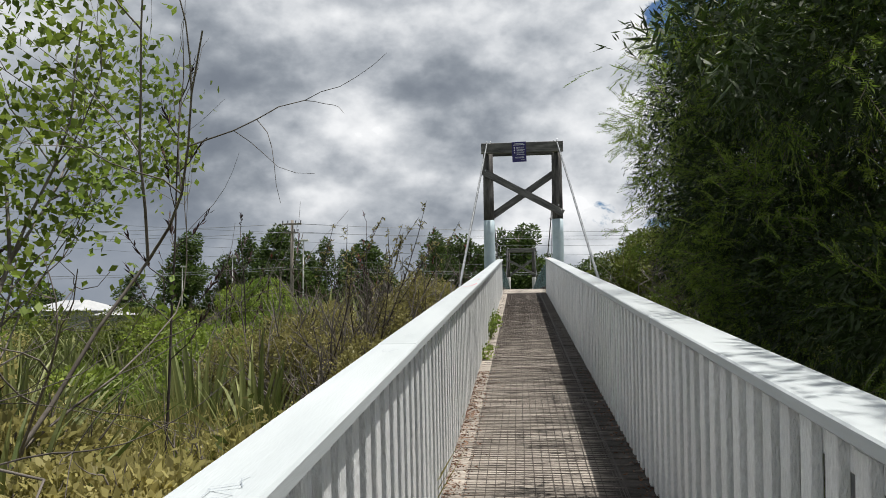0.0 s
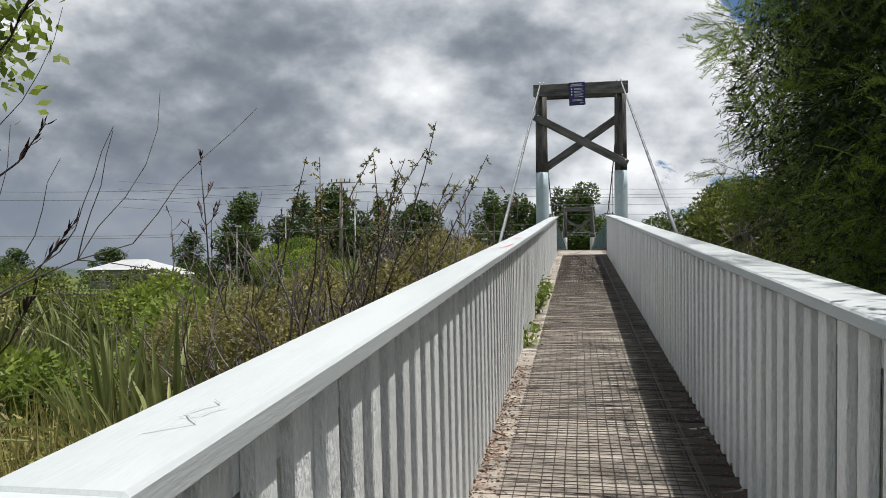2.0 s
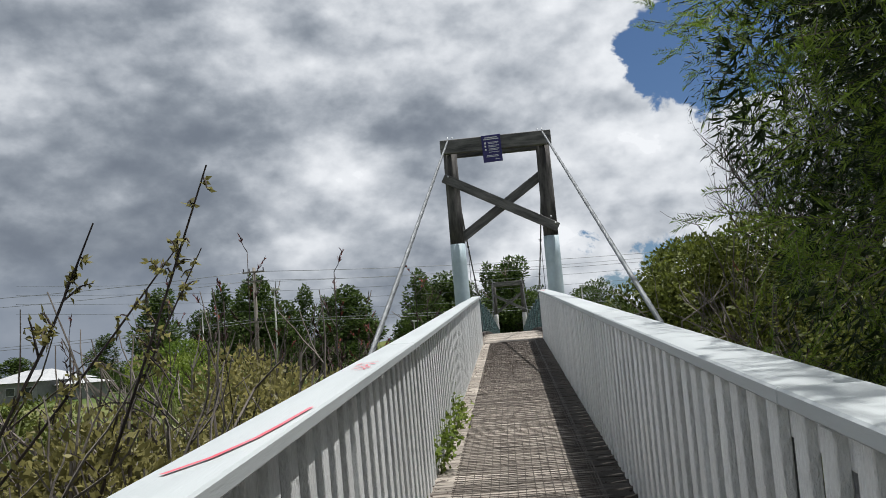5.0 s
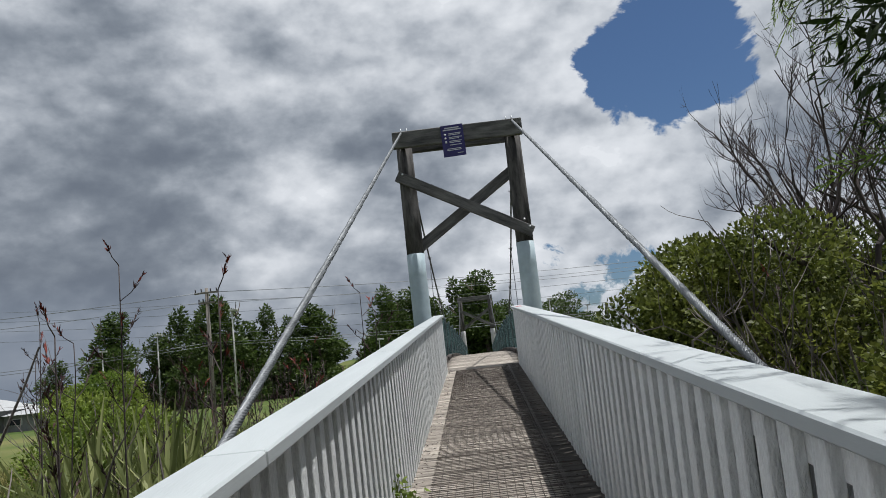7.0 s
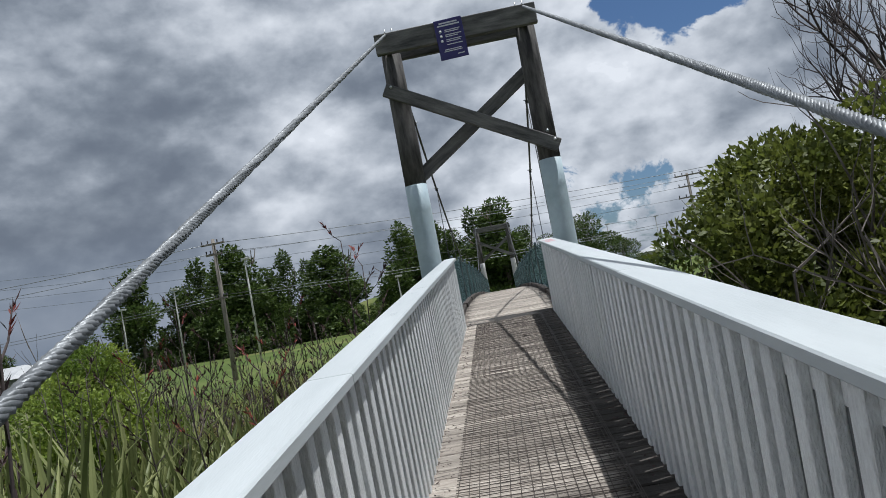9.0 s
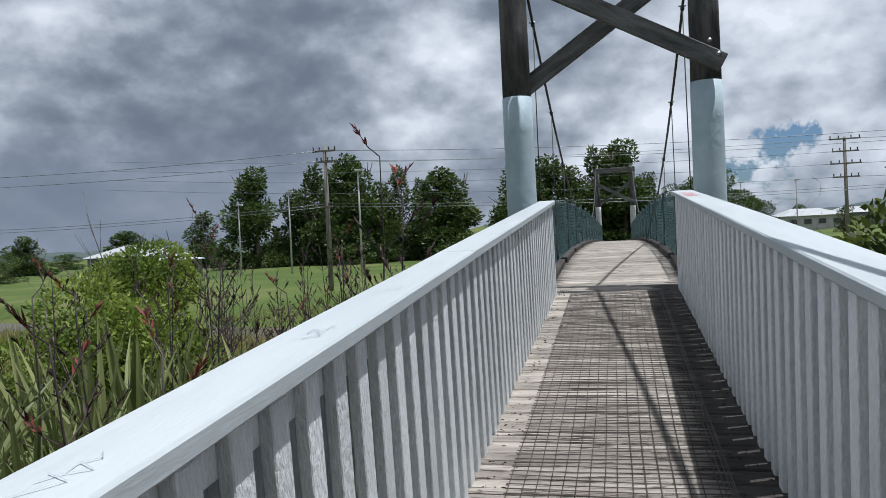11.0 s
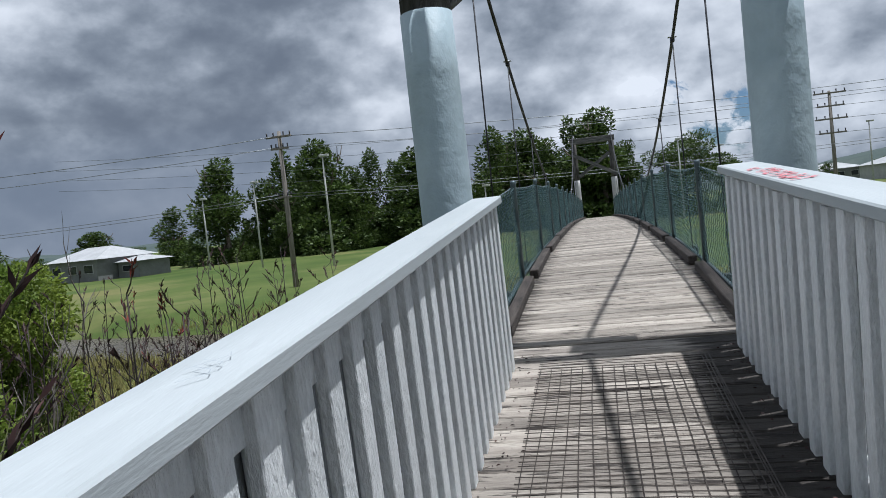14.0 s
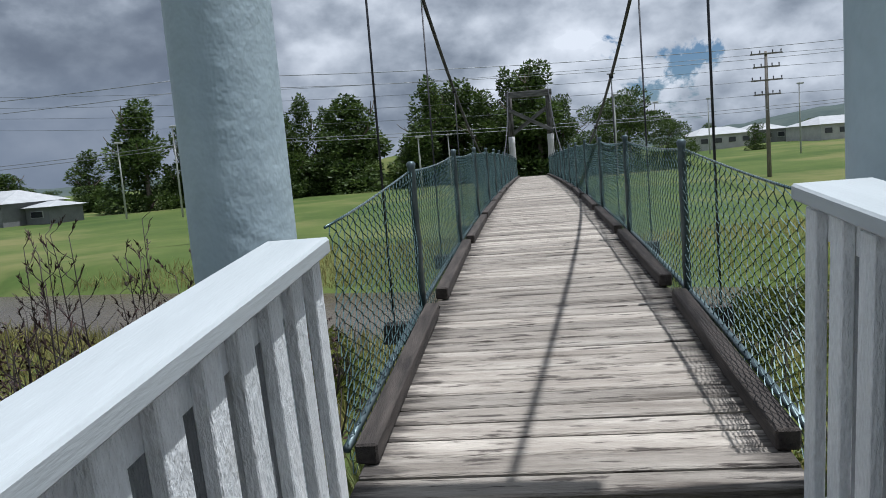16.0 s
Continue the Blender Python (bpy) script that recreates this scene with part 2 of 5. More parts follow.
M_TWIG = material("grey_twigs", (0.10, 0.085, 0.075), (0.24, 0.215, 0.195), 3, 0.9, 0.4, fine=30)
M_DARKTWIG = material("dark_stems", (0.035, 0.028, 0.03), (0.10, 0.08, 0.075), 3, 0.8, 0.3, fine=30)
M_PODS = material("dark_seed_pods", (0.03, 0.02, 0.022), (0.10, 0.05, 0.045), 8, 0.6, 0.0, island=0.5)
M_BLOOM = material("red_flax_flowers", (0.17, 0.035, 0.03), (0.34, 0.085, 0.06), 8, 0.6, 0.0, island=0.4)
M_NEEDLES = material("dry_red_needles", (0.13, 0.06, 0.035), (0.30, 0.16, 0.10), 8, 0.9, 0.0, island=0.5)
M_BARK = material("bark", (0.08, 0.065, 0.05), (0.2, 0.17, 0.14), 2, 0.95, 0.9, stretch=(4, 4, 1), fine=14)
M_DRYGRASS = leafy("rank_grass", (0.32, 0.30, 0.09), (0.56, 0.50, 0.21), 0.5)
M_ROOF = material("pale_iron_roof", (0.40, 0.41, 0.42), (0.50, 0.51, 0.52), 0.6, 0.5, 0.1, fine=6)
M_HOUSE = material("grey_house_wall", (0.16, 0.165, 0.17), (0.22, 0.225, 0.23), 0.8, 0.8, 0.1, fine=8)
M_HOUSEPALE = material("pale_shed_wall", (0.42, 0.42, 0.42), (0.52, 0.52, 0.52), 0.8, 0.8, 0.1, fine=8)
M_GLASS = material("dark_window", (0.02, 0.024, 0.03), (0.03, 0.034, 0.04), 1, 0.12, 0.0, gloss=0.6)
M_CONCRETE = material("pale_pole_concrete", (0.42, 0.42, 0.41), (0.55, 0.55, 0.53), 3, 0.85, 0.2, fine=20)
M_POLEWOOD = material("grey_utility_pole", (0.15, 0.135, 0.12), (0.28, 0.255, 0.23), 2, 0.9, 0.5, stretch=(5, 5, 0.6), fine=20)
# distance haze mixed into the base colour of the woods
M_HILL = material("haze_tinted_hill", (0.05, 0.075, 0.075), (0.085, 0.11, 0.10), 0.02, 1.0, 0.0, fine=0.2)


# ---- builders ----
def thing(name, label, category, m=None, group="", kind=""):
    ob = new(name)
    ob.empty_display_size = 0.2
    if m is not None:
        ob.matrix_basis = m
    return tagged(ob, label, category, group, kind)


def mesh_from(bm, mat, name="mesh"):
    me = bpy.data.meshes.new(name)
    bm.to_mesh(me)
    bm.free()
    me.materials.append(mat)
    return me


def data_from(verts, faces, mat, name="mesh", smooth=False):
    me = bpy.data.meshes.new(name)
    me.from_pydata([tuple(v) for v in verts], [], [tuple(f) for f in faces])
    me.materials.append(mat)
    if smooth:
        me.polygons.foreach_set("use_smooth", [True] * len(me.polygons))
    me.update()
    return me


def piece(name, me, parent, m=None, label="", kind=""):
    ob = new(name, me)
    ob.parent = parent
    if m is not None:
        ob.matrix_basis = m
    if label or kind:
        tagged(ob, label, kind=kind)
    return ob


def part(name, bm, mat, parent, label="", m=None, kind=""):
    return piece(name, mesh_from(bm, mat, name), parent, m, label, kind)


def block(sx, sy, sz, bevel=0.004, at=(0, 0, 0), bm=None, m=None):
    """A box with eased edges, centred at a point."""
    own = bmesh.new()
    bmesh.ops.create_cube(own, size=1, matrix=Matrix.Translation(at) @ Matrix.Diagonal((sx, sy, sz, 1)))
    if bevel:
        bmesh.ops.bevel(own, geom=own.edges[:], offset=bevel, segments=1, affect="EDGES")
    if m is not None:
        own.transform(m)
    if bm is None:
        return own
    me = bpy.data.meshes.new("tmp")
    own.to_mesh(me)
    own.free()
    bm.from_mesh(me)
    bpy.data.meshes.remove(me)
    return bm


def tube_data(points, radii, sides=6, cap=True):
    """Vertices and faces of a tube along points."""
    pts = [Vector(p) for p in points]
    if isinstance(radii, (int, float)):
        radii = [radii] * len(pts)
    V, Fc = [], []
    side = None
    for i, p in enumerate(pts):
        d = (pts[min(i + 1, len(pts) - 1)] - pts[max(i - 1, 0)]).normalized()
        if side is None or abs(side.dot(d)) > 0.95:
            side = d.orthogonal().normalized()
        side = (side - d * side.dot(d)).normalized()
        other = d.cross(side)
        for k in range(sides):
            a = 2 * math.pi * k / sides
            V.append(p + (side * math.cos(a) + other * math.sin(a)) * radii[i])
    for i in range(len(pts) - 1):
        for k in range(sides):
            k2 = (k + 1) % sides
            Fc.append((i * sides + k, i * sides + k2, (i + 1) * sides + k2, (i + 1) * sides + k))
    if cap:
        Fc.append(tuple(reversed(range(sides))))
        Fc.append(tuple(range((len(pts) - 1) * sides, len(pts) * sides)))
    return V, Fc


class Heap:
    """Gathers vertices and faces of many pieces for one mesh."""

    def __init__(self):
        self.v, self.f = [], []

    def add(self, V, Fc):
        n = len(self.v)
        self.v.extend(V)
        self.f.extend(tuple(i + n for i in f) for f in Fc)

    def tube(self, points, radii, sides=5, cap=False):
        self.add(*tube_data(points, radii, sides, cap))

    def mesh(self, mat, name="mesh", smooth=False):
        return data_from(self.v, self.f, mat, name, smooth)


def tube_part(name, points, radii, mat, parent, sides=10, label=""):
    return piece(name, data_from(*tube_data(points, radii, sides), mat, name, True), parent, None, label)


# ---- ground ----
def stream_middle(x):
    return 40.0 - 0.27 * x


def ground_z(x, y):
    z = -0.9 + 0.10 * math.sin(x * 0.31 + 1.0) * math.sin(y * 0.23)
    z += max(0.0, min(1.0, (y - 70) / 120)) * max(0.0, min(1.0, (x + 10) / 60)) * 2.2
    z += 0.45 * max(0.0, min(1.0, (12 - y) / 8)) * max(0.0, min(1.0, (20 - abs(x)) / 8))
    d = abs(y - stream_middle(x))
    if d < 9:
        z -= 1.75 * (0.5 + 0.5 * math.cos(math.pi * min(1.0, max(0.0, (d - 2.5) / 6.5))))
    return z


def build_ground():
    def steps(a, b, n):
        return [a + (b - a) * i / n for i in range(n)]
    xs = [-1600, -900, -500, -300] + steps(-200, -60, 14) + steps(-60, 60, 80) + steps(60, 200, 14) + [200, 300, 500, 900, 1600]
    ys = [-1600, -700, -300, -120] + steps(-60, -10, 10) + steps(-10, 80, 72) + steps(80, 240, 16) + [240, 320, 500, 900, 1600]
    V = [(x, y, ground_z(x, y) if abs(x) < 260 and -100 < y < 260 else ground_z(max(-260, min(260, x)), 200 if y > 0 else -60)) for y in ys for x in xs]
    n = len(xs)
    Fc = [(j * n + i, j * n + i + 1, (j + 1) * n + i + 1, (j + 1) * n + i) for j in range(len(ys) - 1) for i in range(n - 1)]
    ob = new("ground", data_from(V, Fc, M_GRASS, "ground", True))
    tagged(ob, "wide mown green playing field with worn yellowish patches", "ground", kind="structure")
    V, Fc = [], []
    for k in range(41):
        x = -60 + 3 * k
        V += [(x, stream_middle(x) - 6.5, -2.05), (x, stream_middle(x) + 6.5, -2.05)]
        if k:
            Fc.append((2 * k - 2, 2 * k, 2 * k + 1, 2 * k - 1))
    ob = new("water", data_from(V, Fc, M_WATER, "water"))
    tagged(ob, "brown muddy tidal stream between grassy banks", "water", kind="structure")


build_ground()

# ---- ramp ----
RAMP_START, RAMP_END = -6.0, 20.0


RAIL_Y = (-6.0, -2.0, 3.0, 8.0, 13.0, 16.5, 20.0)
LEFT_Z = (0.990, 0.988, 0.975, 0.959, 0.961, 0.972, 0.970)
LEFT_X = (0.520, 0.532, 0.554, 0.570, 0.579, 0.587, 0.580)
RIGHT_Z = (0.973, 0.973, 0.973, 0.979, 0.988, 0.992, 0.990)
RIGHT_X = (0.542, 0.542, 0.543, 0.553, 0.562, 0.569, 0.572)


def rail_line(s, y):
    """Inner edge and top of a railing's cap where the ramp has run y."""
    return float(np.interp(y, RAIL_Y, LEFT_X if s < 0 else RIGHT_X)), float(np.interp(y, RAIL_Y, LEFT_Z if s < 0 else RIGHT_Z))


def run_pose(s, off, drop, y0, y1):
    """Midway along a stretch of the rail, turned and tilted with it."""
    (xa, za), (xb, zb) = rail_line(s, y0), rail_line(s, y1)
    return pose(s * ((xa + xb) / 2 + off), (y0 + y1) / 2 - RAMP_START, (za + zb) / 2 - drop,
                math.degrees(math.atan2(zb - za, y1 - y0)), 0, -s * math.degrees(math.atan2(xb - xa, y1 - y0)))


def build_railing(s, label, wide, joints, rail_end):
    th = thing("railing", label, "railing", RAMP @ pose(0, RAMP_START, 0), "railings of the ramp")
    cap = 0.042
    ends = [RAMP_START, *joints, rail_end]
    for y0, y1 in zip(ends, ends[1:]):
        part("cap_board", block(wide, y1 - y0 - 0.002, cap, 0.006), M_WHITE, th,
             m=run_pose(s, wide / 2 + random.uniform(-0.002, 0.002), cap / 2 + random.uniform(-0.001, 0.001), y0, y1) @ pose(0, 0, 0, 0, random.uniform(-0.3, 0.3), 0))
        for drop, hh in ((0.095, 0.09), (0.915, 0.09)):
            part("rail_beam", block(0.06, y1 - y0 - 0.004, hh, 0.004), M_PALING, th, m=run_pose(s, 0.09, drop, y0, y1))
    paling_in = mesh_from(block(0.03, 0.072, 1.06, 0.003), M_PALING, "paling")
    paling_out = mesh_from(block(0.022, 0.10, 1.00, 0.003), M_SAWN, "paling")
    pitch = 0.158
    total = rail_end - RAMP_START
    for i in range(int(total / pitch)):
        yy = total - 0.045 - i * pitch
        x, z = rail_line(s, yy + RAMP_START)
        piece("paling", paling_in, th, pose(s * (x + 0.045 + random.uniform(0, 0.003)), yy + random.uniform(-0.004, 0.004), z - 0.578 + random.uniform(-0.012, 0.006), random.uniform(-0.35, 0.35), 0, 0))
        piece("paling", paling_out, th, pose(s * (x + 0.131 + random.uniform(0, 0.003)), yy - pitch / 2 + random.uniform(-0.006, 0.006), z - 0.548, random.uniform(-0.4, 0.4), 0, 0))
    yy = 0.6
    while yy < total:
        x, z = rail_line(s, yy + RAMP_START)
        part("railing_post", block(0.058, 0.09, 1.86, 0.005), M_PALING, th, m=pose(s * (x + 0.09), yy, z - 0.98))
        yy += 2.45
    return th


railing_left = build_railing(-1, "pale painted timber railing with flat cap and close upright palings, scratched", 0.163, (-2.4, 1.3, 4.9, 8.5, 11.7, 15.0), 19.6)
railing_right = build_railing(1, "pale painted timber railing with dirty palings, graffiti near its end", 0.197, (-1.2, 2.4, 6.0, 9.6, 13.2, 16.8), 19.78)


def build_ramp():
    deck = thing("ramp_deck", "sloping timber ramp of weathered cross planks with wire netting tacked on", "footbridge ramp", RAMP @ pose(0, RAMP_START, 0), kind="structure")
    for s in (-0.5, 0.5):
        part("joist", block(0.1, RAMP_END - RAMP_START, 0.22, 0.005), M_KERB, deck, m=pose(s, (RAMP_END - RAMP_START) / 2, -0.165))
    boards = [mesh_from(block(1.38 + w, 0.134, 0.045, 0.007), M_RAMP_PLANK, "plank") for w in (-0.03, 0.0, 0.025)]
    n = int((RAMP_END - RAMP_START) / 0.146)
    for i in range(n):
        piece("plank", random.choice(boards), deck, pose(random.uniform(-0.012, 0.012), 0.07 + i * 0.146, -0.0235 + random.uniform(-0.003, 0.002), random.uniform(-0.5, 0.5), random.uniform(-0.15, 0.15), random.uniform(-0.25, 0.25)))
    for yy in (3.0, 8.0, 13.0, 18.0, 23.0):
        for s in (-0.6, 0.6):
            part("pile", block(0.16, 0.16, 3.6, 0.01), M_KERB, deck, m=pose(s, yy, -2.1))
    # netting: long wires and cross wires, slightly wavy
    h = Heap()
    y0, y1 = 0.5, RAMP_END - RAMP_START - 0.38
    for i in range(17):
        x = -0.46 + i * 0.055
        pts = []
        k = y0
        ph = random.random() * 6
        while k <= y1:
            pts.append((x + 0.004 * math.sin(k * 3 + ph), k, 0.004 + 0.002 * math.sin(k * 5 + ph)))
            k += 0.5
        h.tube(pts, 0.0028, 3)
    k = y0
    while k < y1:
        ph = random.random() * 6
        h.tube([(x, k + 0.006 * math.sin(x * 5 + ph), 0.0055 + 0.0015 * math.sin(x * 9 + ph)) for x in (-0.475, -0.2, 0.08, 0.3, 0.41)], 0.0027, 3)
        k += 0.048
    for i in range(3):
        h.tube([(0.385 + 0.02 * i, y0 + (y1 - y0) * q / 40, 0.01 + 0.01 * random.random()) for q in range(41)], 0.0028, 3)
    piece("wire_netting", h.mesh(M_WIRE, "netting"), deck, None, "rusty square wire netting tacked over planks", "stuff")


build_ramp()

# ---- suspended span ----
SPAN_Y = (20.0, 22.0, 25.0, 30.0, 37.0, 50.0, 57.0)
SPAN_Z = (1.745, 1.885, 1.99, 2.05, 2.03, 1.87, 1.75)


def span_z(y):
    """Smooth height of the deck along the span."""
    i = max(0, min(len(SPAN_Y) - 2, sum(1 for q in SPAN_Y if q <= y) - 1))

    def slope(k):
        a, b = max(0, k - 1), min(len(SPAN_Y) - 1, k + 1)
        return (SPAN_Z[b] - SPAN_Z[a]) / (SPAN_Y[b] - SPAN_Y[a])
    h = SPAN_Y[i + 1] - SPAN_Y[i]
    u = (y - SPAN_Y[i]) / h
    return ((2 * u ** 3 - 3 * u ** 2 + 1) * SPAN_Z[i] + (u ** 3 - 2 * u * u + u) * h * slope(i)
            + (-2 * u ** 3 + 3 * u * u) * SPAN_Z[i + 1] + (u ** 3 - u * u) * h * slope(i + 1))


def tilt_at(y):
    return math.degrees(math.atan2(span_z(y + 0.1) - span_z(y - 0.1), 0.2))


def cable_z(y):
    return 2.46 + 0.01086 * (y - 38.3) ** 2


FAR_Y = 56.6
HANGERS = [22.3 + 2.64 * k for k in range(13)]


def build_span():
    deck = thing("span_deck", "arched suspension deck of bleached weathered timber planks", "footbridge deck", pose(0, 20.1, 1.75), kind="structure")
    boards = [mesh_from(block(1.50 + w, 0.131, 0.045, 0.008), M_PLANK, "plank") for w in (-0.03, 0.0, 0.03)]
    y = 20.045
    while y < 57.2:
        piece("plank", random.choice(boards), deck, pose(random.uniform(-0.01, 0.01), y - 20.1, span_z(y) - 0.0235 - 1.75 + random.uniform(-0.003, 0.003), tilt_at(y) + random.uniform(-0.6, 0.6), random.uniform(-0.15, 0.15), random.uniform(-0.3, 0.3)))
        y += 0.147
    for s in (-1, 1):
        # kerb rails in lengths, each lapping the next
        for k in range(14):
            a = 20.2 + 2.64 * k - (0.25 if k else 0)
            ln = 2.3 if k else 1.95
            c = a + ln / 2
            part("kerb_rail", block(0.085, ln, 0.08, 0.008), M_KERB, deck, m=pose(s * 0.735, c - 20.1, span_z(c) + 0.042 - 1.75, tilt_at(c), 0, random.uniform(-0.5, 0.5)))
        for k in range(14):
            c = 21.5 + 2.64 * k
            part("stringer", block(0.07, 2.63, 0.14, 0.004), M_KERB, deck, m=pose(s * 0.45, c - 20.1, span_z(c) - 0.13 - 1.75, tilt_at(c)))
    for yh in HANGERS:
        part("cross_beam", block(2.15, 0.1, 0.13, 0.006), M_KERB, deck, m=pose(0, yh - 20.1, span_z(yh) - 0.125 - 1.75))
    return deck


build_span()


def build_fence(s):
    th = thing("chain_link_fence", "green coated chain link fence on steel posts along the span", "fence", pose(s * 0.80, 20.2, 1.75), "fences of the span")
    post = data_from(*tube_data([(0, 0, -0.12), (0, 0, 0.92), (0, 0, 0.945), (0, 0, 0.96)], [0.024, 0.024, 0.03, 0.016], 8), M_FENCEPOST, "post", True)
    ys = [y - 0.1 for y in HANGERS]
    for y in ys:
        piece("fence_post", post, th, pose(0, y - 20.2, span_z(y) - 1.75))

    def top(y):
        k = (y - ys[0]) / 2.64
        sag = 0.03 * (1 - (2 * (k - math.floor(k)) - 1) ** 2)
        return span_z(y) + 0.90 - sag
    end = 56.2
    pts = [(0.012 * s, y - 20.2, top(y) - 1.75) for y in np.arange(20.22, end, 0.33)]
    tube_part("top_wire", pts, 0.006, M_CHAIN, th, 5)
    pts = [(0.012 * s, y - 20.2, span_z(y) + 0.06 - 1.75) for y in np.arange(20.22, end, 0.33)]
    tube_part("bottom_rail", pts, 0.017, M_FENCEPOST, th, 6)
    h = Heap()
    step, rows = 0.05, 34
    k = 0
    y = 20.24
    while y < end:
        zb, zt = span_z(y) - 0.06 - 1.75, top(y) - 1.75
        dz = (zt - zb) / rows
        pts = []
        for r in range(rows + 1):
            o = step * 0.5 * (1 if (r + k) % 2 == 0 else -1)
            pts.append((0.004 * (1 if r % 2 else -1) + 0.008 * math.sin(y * 2.3 + r * 0.4), y + o - 20.2, zb + dz * r))
        h.tube(pts, 0.0027 if y < 34 else 0.0028, 3)
        y += step
        k += 1
    piece("chain_link", h.mesh(M_CHAIN, "chain_link"), th, None, "diamond wire mesh, dull green", "stuff")


build_fence(-1)
build_fence(1)


def build_tower(name, y, base_z, near):
    top_z = base_z + 4.34
    th = thing(name, "timber bridge tower, painted below, weathered dark above, cross braced" if near else "distant timber bridge tower with cross brace and pale posts",
               "bridge tower", pose(0, y, base_z))
    split = 2.08
    for s in (-1, 1):
        def ax(z):
            return s * (0.968 + 0.004 * z)
        pole = tube_part("pole", [(ax(z), 0, z) for z in (-3.0, 0, 0.6, 1.2, 1.7, split)], [0.168, 0.165, 0.163, 0.161, 0.16, 0.159], M_POLE if near else M_HOUSEPALE, th, 20,
                         "pale blue painted round pole")
        tube_part("upper_pole", [(ax(z), 0, z) for z in (split - 0.002, 2.8, 3.5, 4.02)], [0.154, 0.15, 0.146, 0.142], M_TOWER, th, 20, "bare dark mossy timber pole")
        part("saddle", block(0.12, 0.2, 0.03, 0.006), M_STEEL, th, m=pose(ax(4.2) * 0.97, 0, 4.31))
        for q in (-0.05, 0.05):
            tube_part("saddle_bolt", [(ax(4.2) * 0.97 + q, -0.08, 4.26), (ax(4.2) * 0.97 + q, -0.08, 4.39)], 0.012, M_STEEL, th, 6)
    for dy, ln in ((-0.19, 2.33), (0.19, 2.24)):
        part("top_beam", block(ln, 0.1, 0.30, 0.012), M_BEAM, th, m=pose(0, dy, 4.14))

    def brace(x0, z0, x1, z1, dy, label):
        ln = math.hypot(x1 - x0, z1 - z0)
        part("brace", block(ln, 0.075, 0.19, 0.01), M_BEAM, th, label, pose((x0 + x1) / 2, dy, (z0 + z1) / 2, 0, -math.degrees(math.atan2(z1 - z0, x1 - x0)), 0))
    brace(-1.15, 3.49, 1.13, 2.22, -0.185, "scrawled weathered brace")
    brace(-1.02, 2.14, 1.0, 3.50, 0.185, "dark brace behind")
    if near:
        for x, z in ((1.0, 2.45), (1.08, 2.31), (-1.05, 3.5)):
            tube_part("bolt", [(x, -0.222, z), (x, -0.24, z)], 0.022, M_STEEL, th, 8)
    return th


build_tower("bridge_tower", 19.87, 1.74, True)
build_tower("bridge_tower", FAR_Y + 0.1, 1.74, False)


def build_sign():
    th = thing("notice_sign", "purple notice board with pale unreadable lines on the tower beam", "sign", pose(-0.08, 19.61, 5.745, 0, -1.5, 0))
    part("panel", block(0.40, 0.012, 0.58, 0.003), M_SIGN, th)
    for k, (w, z, x) in enumerate(((0.26, 0.235, 0), (0.32, 0.2, 0), (0.22, 0.13, 0.04), (0.2, 0.105, 0.03), (0.23, 0.06, 0.045), (0.18, 0.035, 0.02), (0.22, -0.01, 0.04), (0.2, -0.035, 0.03), (0.22, -0.08, 0.04), (0.24, -0.15, 0.0), (0.26, -0.175, 0.0), (0.1, -0.235, 0.1))):
        part("text_line", block(w, 0.003, 0.012 if k > 1 else 0.02, 0), M_MARK, th, m=pose(x, -0.008, z))
    for z in (0.12, 0.05, -0.02):
        tube_part("icon", [(-0.13, -0.006, z), (-0.13, -0.0095, z)], 0.02, M_MARK, th, 12)


build_sign()


def rope_mesh(a, b, r, turns_per_m, mat, name, sag=0.0, strands=6):
    """A laid rope: strands wound round a straight line."""
    a, b = Vector(a), Vector(b)
    d = b - a
    ln = d.length
    d.normalize()
    u = d.orthogonal().normalized()
    w = d.cross(u)
    h = Heap()
    n = max(8, int(ln * turns_per_m * 5))
    for k in range(strands):
        pts = []
        for i in range(n + 1):
            t = i / n
            ang = 2 * math.pi * (t * ln * turns_per_m + k / strands)
            pts.append(a + d * (ln * t) + (u * math.cos(ang) + w * math.sin(ang)) * r * 0.58 + Vector((0, 0, -sag * 4 * t * (1 - t))))
        h.tube(pts, r * 0.48, 4)
    return h.mesh(mat, name, True)


for s in (-1, 1):
    th = thing("back_stay", "thick twisted galvanised wire rope sloping from tower top to ground", "cable", pose(s * 1.0, 19.86, 6.085), "back stays")
    piece("rope", rope_mesh((0, 0, 0), (s * 0.012, -16.4, -6.93), 0.022, 7.0, M_ROPE, "rope"), th)
    part("anchor_block", block(0.5, 0.7, 0.5, 0.03), M_CONCRETE, th, m=pose(s * 0.012, -16.5, -6.98))


